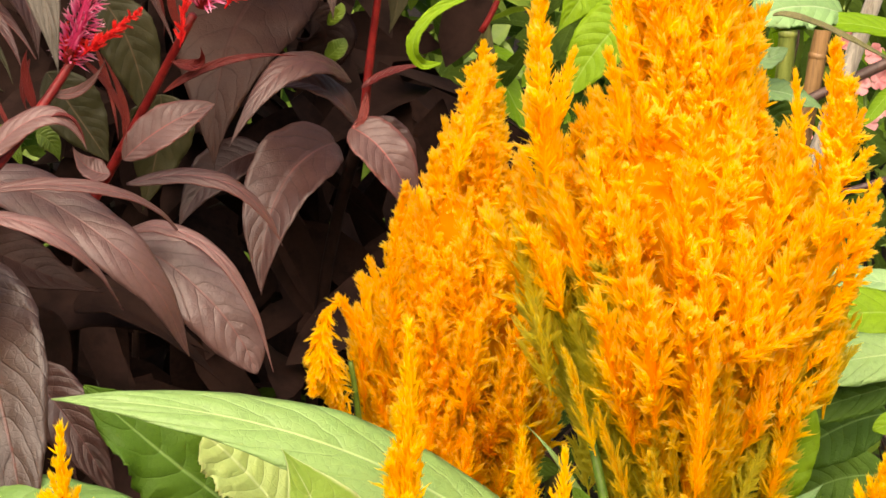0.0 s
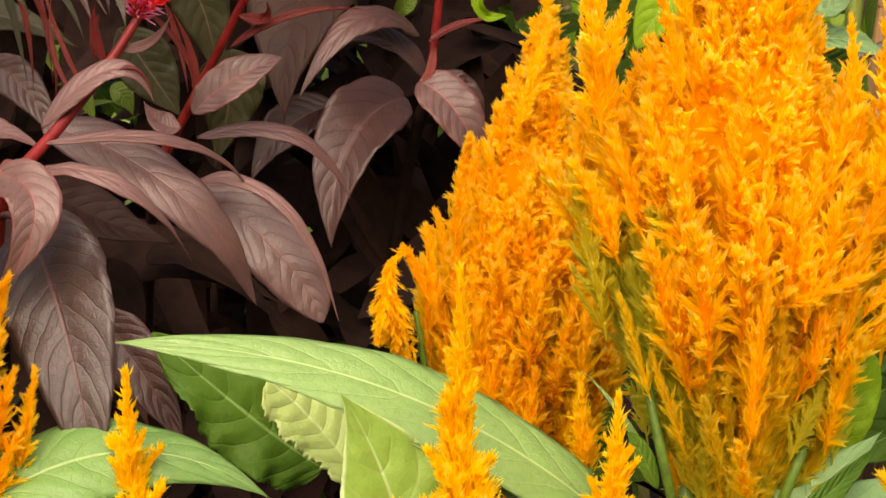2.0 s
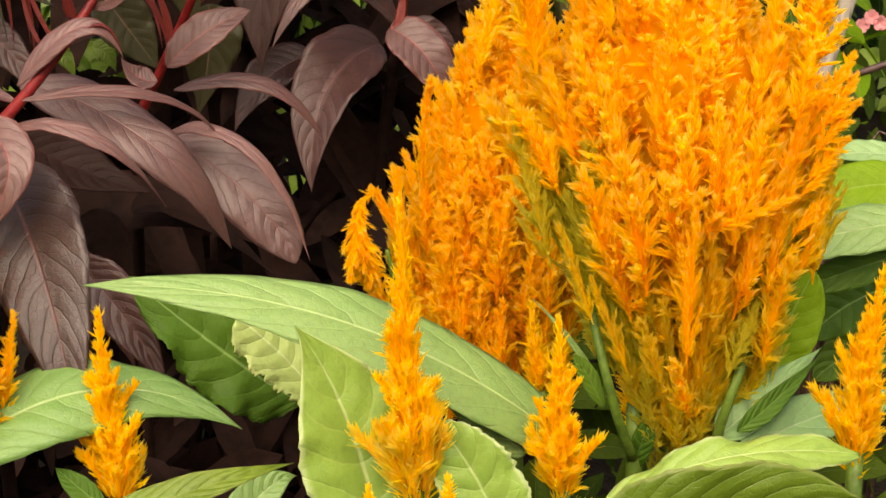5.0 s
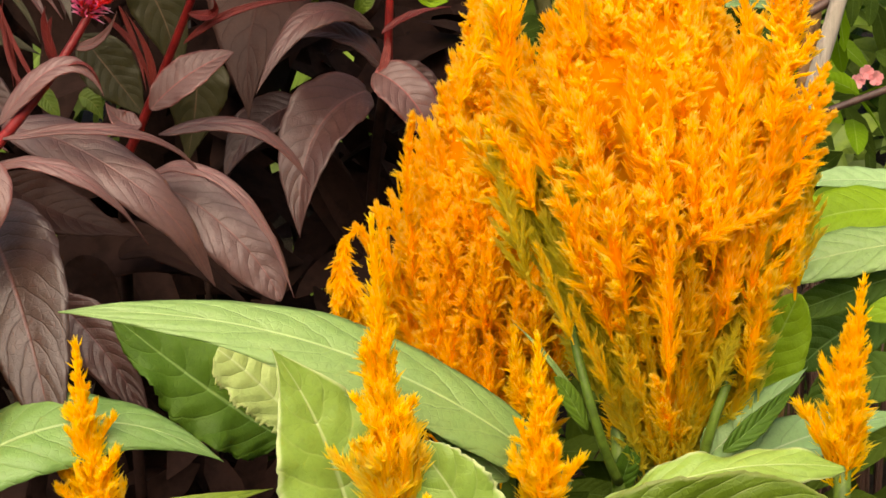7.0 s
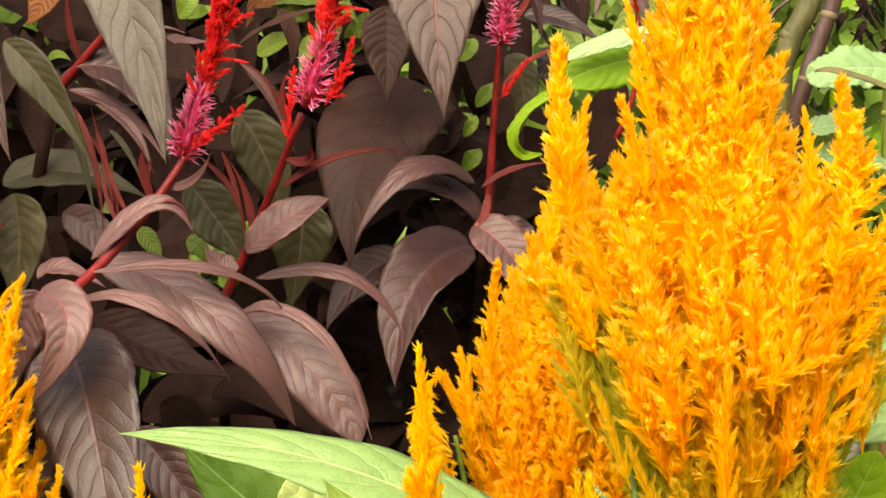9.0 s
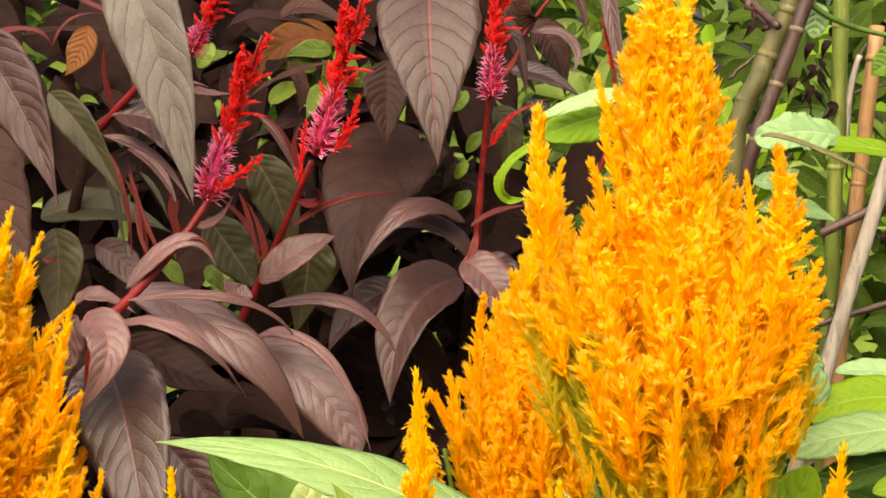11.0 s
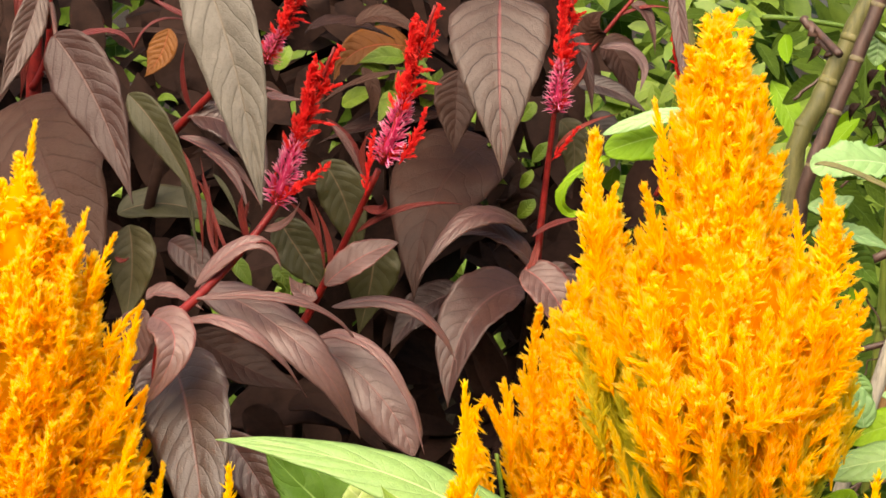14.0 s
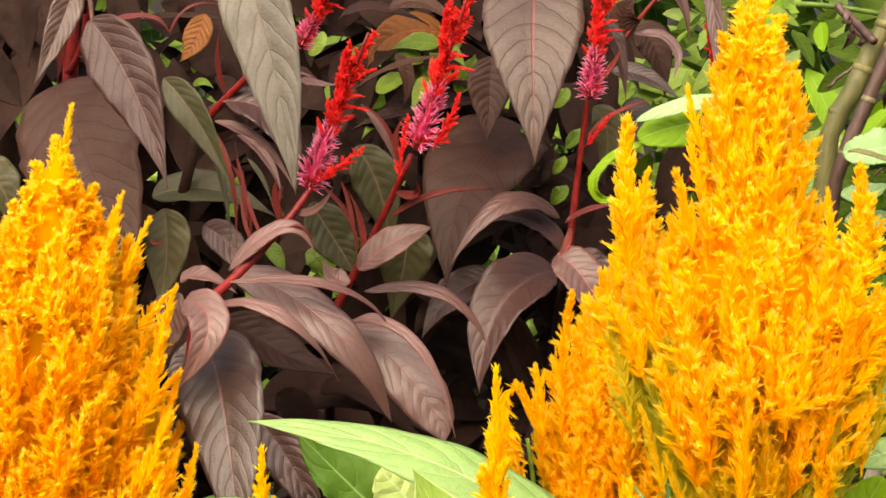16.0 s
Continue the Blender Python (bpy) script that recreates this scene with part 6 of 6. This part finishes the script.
def cane(name, label, top, foot, r, material, knots, category, knee=None):
    """A cane of separate lengths with a swollen ring at each joint."""
    top, foot = np.array(top), np.array(foot)
    n = 40
    pts = foot + (top - foot) * np.linspace(0, 1, n)[:, None] if knee is None else np.vstack([np.linspace(foot, knee, n // 2, endpoint=False), np.linspace(knee, top, n - n // 2)])
    pts[1:-1, :2] += np.cumsum(rng.normal(0, r * (0.10 if knots else 0.03), (n - 2, 2)), axis=0)
    ob = thing(name, tuple(foot), label, category)
    v, f = tube(pts, np.linspace(1.1, 1, n) * r * (1 + 0.03 * np.sin(np.arange(n) * 2.1)), 12)
    mesh_part("culm" if knots else "shaft", v, f, material, ob)
    for k in range(2, n - 1, max(n // (knots * 2), 4)) if knots else ():
        p, d = pts[k], (pts[k + 1] - pts[k]) / np.linalg.norm(pts[k + 1] - pts[k])
        v, f = tube(p + d * (np.array([-1.0, -0.5, 0, 0.35, 0.9]) * r * 0.45)[:, None], np.array([0.98, 1.03, 1.09, 1.02, 0.98]) * r * 1.04, 12)
        mesh_part("joint", v, f, M_JOINT if category == "dry cane" else material, ob)
    return ob


cane("bamboo_cane", "upright pale green bamboo cane with joints", (0.2219, 0.8000, 0.7460), (0.2226, 0.8000, 0.0000), 0.0042, M_BAMBOO, 6, "cane")
cane("olive_cane", "leaning olive-brown cane among vine leaves", (0.1965, 0.7450, 0.7090), (0.1342, 0.7350, 0.0000), 0.0050, M_OLIVECANE, 6, "cane", knee=(0.1540, 0.7450, 0.6000))
cane("brown_cane", "leaning purple-brown cane with a pale joint", (0.1948, 0.7000, 0.7067), (0.1265, 0.6900, 0.0000), 0.0034, M_BROWNCANE, 5, "dry cane", knee=(0.1522, 0.7000, 0.5816))
cane("tan_cane", "upright dry tan bamboo cane", (0.2371, 0.7850, 0.6498), (0.1988, 0.7850, 0.0000), 0.0040, M_TAN, 5, "cane")
cane("wooden_stake", "weathered grey wooden stake", (0.2500, 0.7600, 0.6158), (0.0896, 0.7600, 0.0000), 0.0039, M_GREY, 0, "stake")
cane("thin_cane", "thin olive-brown cane at the edge of the plants", (0.1430, 1.3500, 0.7002), (0.3017, 1.3500, 0.0000), 0.0066, M_OLIVECANE, 4, "cane")
tagged(stalk("twig", None, (0.1955, 0.7680, 0.4884), (0.2314, 0.7680, 0.5001), (0.2673, 0.7680, 0.5118), 0.0017, 0.0019, M_BROWNCANE), "brown twig lying across the canes", "twig")
tagged(stalk("twig", None, (0.2054, 0.7680, 0.5399), (0.2349, 0.7680, 0.5547), (0.2643, 0.7680, 0.5696), 0.0024, 0.0027, M_BROWNCANE), "brown twig lying across the canes", "twig")
tagged(stalk("twig", None, (0.1622, 0.7729, 0.6665), (0.1683, 0.7530, 0.6576), (0.1744, 0.7331, 0.6489), 0.0018, 0.0021, M_BROWNCANE), "brown twig lying across the canes", "twig")

def twig(p0, p1, p2, r):
    tagged(stalk("twig", None, p0, p1, p2, r, 0.7 * r, M_BROWNCANE, wobble=0.0012), "thin brown twig crossing the canes", "twig")


twig((0.1589, 0.7600, 0.6664), (0.1658, 0.7550, 0.6568), (0.1722, 0.7450, 0.6491), 0.0021)
twig((0.2147, 0.8280, 0.6274), (0.2358, 0.8280, 0.5862), (0.2350, 0.8280, 0.5345), 0.0009)
twig((0.2428, 0.8280, 0.6405), (0.2320, 0.8280, 0.5989), (0.2368, 0.8280, 0.5637), 0.0008)
twig((0.1979, 0.8280, 0.5728), (0.2253, 0.8280, 0.6053), (0.2560, 0.8280, 0.6184), 0.0008)
twig((0.2066, 0.7980, 0.5188), (0.2219, 0.7980, 0.4936), (0.2265, 0.7980, 0.4616), 0.0006)
twig((0.2317, 0.7980, 0.5192), (0.2206, 0.7980, 0.4872), (0.2088, 0.7980, 0.4678), 0.0006)
twig((0.1774, 0.8880, 0.6186), (0.1971, 0.8880, 0.6358), (0.2196, 0.8880, 0.6629), 0.0011)
twig((0.2212, 0.7380, 0.4378), (0.2334, 0.7380, 0.4288), (0.2511, 0.7380, 0.4321), 0.0010)

def blossom(parent, at, size, turn):
    """Five rounded petals round a small eye."""
    at = np.array(at)
    for k in range(5):
        a = turn + k * 1.2566
        d = np.array([math.cos(a), -0.35, math.sin(a)])
        leaf(parent, at, at + d * size * 0.5, at + d * size, size * 0.9, (0, -1, 0.2), M_BLOSSOM, fold=0.1, shape=(0.7, 0.3), name="petal")


pink_shrub = thing("flowering_shrub", (0.5625, 1.4500, 0.0000), "shrub with small salmon-pink blossoms among the leaves", "shrub")
blossom(pink_shrub, (0.5412, 1.4500, 0.4918), 0.010, 0.60)
blossom(pink_shrub, (0.5668, 1.4500, 0.4825), 0.010, 1.50)
blossom(pink_shrub, (0.5570, 1.4500, 0.4539), 0.010, 0.30)
blossom(pink_shrub, (0.5816, 1.4500, 0.4340), 0.010, 1.80)
blossom(pink_shrub, (0.5395, 1.4500, 0.4636), 0.010, 1.80)
blossom(pink_shrub, (0.5754, 1.4500, 0.4597), 0.010, 0.30)
blossom(pink_shrub, (0.5697, 1.4500, 0.4206), 0.010, 0.60)
blossom(pink_shrub, (0.5015, 1.4500, 0.4095), 0.007, 1.50)
blossom(pink_shrub, (0.4938, 1.4500, 0.4019), 0.007, 1.20)
blossom(pink_shrub, (0.5107, 1.4500, 0.4040), 0.007, 0.30)
leaf(pink_shrub, (0.5756, 1.5000, 0.4356), (0.5785, 1.5000, 0.4571), (0.5638, 1.5000, 0.4830), 0.0198, (0.0, -0.85, 0.5), M_MID)
leaf(pink_shrub, (0.5969, 1.5000, 0.4039), (0.5996, 1.5000, 0.4256), (0.6017, 1.5000, 0.4525), 0.0198, (0.0, -0.85, 0.5), M_MID)
leaf(pink_shrub, (0.5756, 1.5000, 0.3925), (0.5784, 1.5000, 0.4142), (0.5637, 1.5000, 0.4406), 0.0198, (0.0, -0.85, 0.5), M_MID)
leaf(pink_shrub, (0.6038, 1.5000, 0.4365), (0.6066, 1.5000, 0.4580), (0.6086, 1.5000, 0.4847), 0.0198, (0.0, -0.85, 0.5), M_MID)
stalk("stem", pink_shrub, (0.5855, 1.5000, 0.0000), (0.6314, 1.5000, 0.0781), (0.5855, 1.5000, 0.4467), 0.004, 0.002, M_STEM)

def straw(count, lo, hi, top, seed):
    r = np.random.default_rng(seed)
    verts, faces = [], []
    for _ in range(count):
        x, y, z = r.uniform(lo[0], hi[0]), r.uniform(lo[1], hi[1]), top * r.uniform(0.8, 1.05)
        d = r.normal(0, 0.03, 2)
        v, f = tube(bend((x, y, 0), (x + d[0] * 0.3, y + d[1] * 0.3, z), (x + d[0] * 2, y + d[1], z * r.uniform(0.75, 1.02)), 8), np.linspace(0.0014, 0.0007, 8), 5)
        o = len(verts)
        verts += v
        faces += [tuple(i + o for i in q) for q in f]
    return tagged(mesh_part("dry_straw", verts, faces, M_BROWNCANE), "tangle of dry straw stalks under the shrubs", "straw", kind="stuff")


straw(70, (0.280, 0.95), (0.343, 1.05), 0.359, 21)


# ---- deep foliage behind ----
def scatter(name, label, category, count, box, size, material, seed, face=0.6, slim=0.42):
    """Many single blades filling a box: a folded, pointed leaf each."""
    r = np.random.default_rng(seed)
    lo, hi = np.array(box[0]), np.array(box[1])
    verts, faces, uvs = [], [], []
    for _ in range(count):
        p = r.uniform(lo, hi)
        d = r.normal(0, 1, 3) * np.array([1, 0.7, 0.6]) + np.array([0, -0.3, -0.35])
        d /= np.linalg.norm(d)
        n = r.normal(0, 0.5, 3) + np.array([0, -face, 0.8])
        s = np.cross(d, n)
        s /= np.linalg.norm(s)
        n = np.cross(s, d)
        L = size * r.uniform(0.6, 1.3)
        droop = r.uniform(0.1, 0.4)
        o = len(verts)
        for u in (0, 0.2, 0.45, 0.7, 0.88, 1.0):
            w = slim * L * 0.5 * (u ** 0.7 * (1 - u) ** 0.8) / 0.42 + 0.0005
            c = p + d * (u * L) - np.array([0, 0, 1.0]) * (droop * L * u * u)
            for v in (-1, -0.5, 0, 0.5, 1):
                verts.append(c + s * (v * w) + n * (0.25 * abs(v) * w + 0.04 * w * math.sin(9 * u + 3 * v)))
                uvs.append((u, v))
        for k in range(5):
            for j in range(4):
                q = o + k * 5 + j
                faces.append((q, q + 1, q + 6, q + 5))
    ob = mesh_part(name, verts, faces, material, None, "", uvs)
    return tagged(ob, label, category, kind="stuff")


# M_DEEP blades: shade between the plants is given by their near-black colour
scatter("bronze_foliage", "dense bronze leaves deep inside the bed, coloured near black for shade", "foliage", 1480, ((-0.48, 0.95, 0.0), (0.045, 1.3, 0.72)), 0.075, M_DEEP, 3)
scatter("bronze_foliage", "dense bronze leaves low beside the vine, coloured near black for shade", "foliage", 170, ((0.045, 0.95, 0.0), (0.14, 1.3, 0.53)), 0.075, M_DEEP, 7)
scatter("lime_foliage", "bright lime-green leaves behind the bronze plants", "foliage", 34, ((0.07, 1.12, 0.54), (0.20, 1.4, 0.70)), 0.05, M_MOSS, 11)
scatter("bronze_foliage", "dense bronze leaves low in the bed, coloured near black for shade", "foliage", 70, ((-0.40, 0.80, 0.05), (0.08, 0.98, 0.30)), 0.08, M_DEEP, 4)
scatter("lime_foliage", "bright lime-green leaves behind the bronze plants", "foliage", 130, ((-0.45, 1.35, 0.60), (0.25, 1.8, 0.95)), 0.042, M_HEDGE, 5)
scatter("green_foliage", "green leaves behind the canes", "foliage", 110, ((0.16, 1.15, 0.25), (0.62, 1.8, 0.68)), 0.05, M_LIME, 6)
scatter("green_foliage", "green leaves behind the canes, darkened for shade", "foliage", 1050, ((0.12, 1.2, 0.02), (0.75, 1.9, 0.68)), 0.05, M_SHADE, 8)
scatter("green_foliage", "green leaves low in the bed, darkened for shade", "foliage", 160, ((-0.05, 0.80, 0.02), (0.40, 1.05, 0.34)), 0.06, M_SHADE, 9)
scatter("hedge", "sunlit green hedge in the distance", "hedge", 4200, ((-1.4, 2.2, 0.0), (1.8, 3.2, 1.5)), 0.10, M_HEDGE, 10)
scatter("hedge", "deep green hedge in the distance", "hedge", 3800, ((-1.8, 3.0, 0.0), (2.2, 3.8, 2.0)), 0.16, M_MID, 12)

# unseen hedges added beside and behind the camera to block low sky light
scatter("garden_hedge", "unseen green hedge added to block low sky light", "hedge", 2600, ((-2.6, -2.4, 0.0), (2.4, -1.7, 1.6)), 0.16, M_MID, 14)
scatter("garden_hedge", "unseen green hedge added to block low sky light", "hedge", 2000, ((-2.6, -1.9, 0.0), (-1.9, 2.6, 1.3)), 0.16, M_MID, 15)
scatter("garden_hedge", "unseen green hedge added to block low sky light", "hedge", 1600, ((1.9, -1.9, 0.0), (2.6, 2.6, 2.0)), 0.16, M_MID, 16)
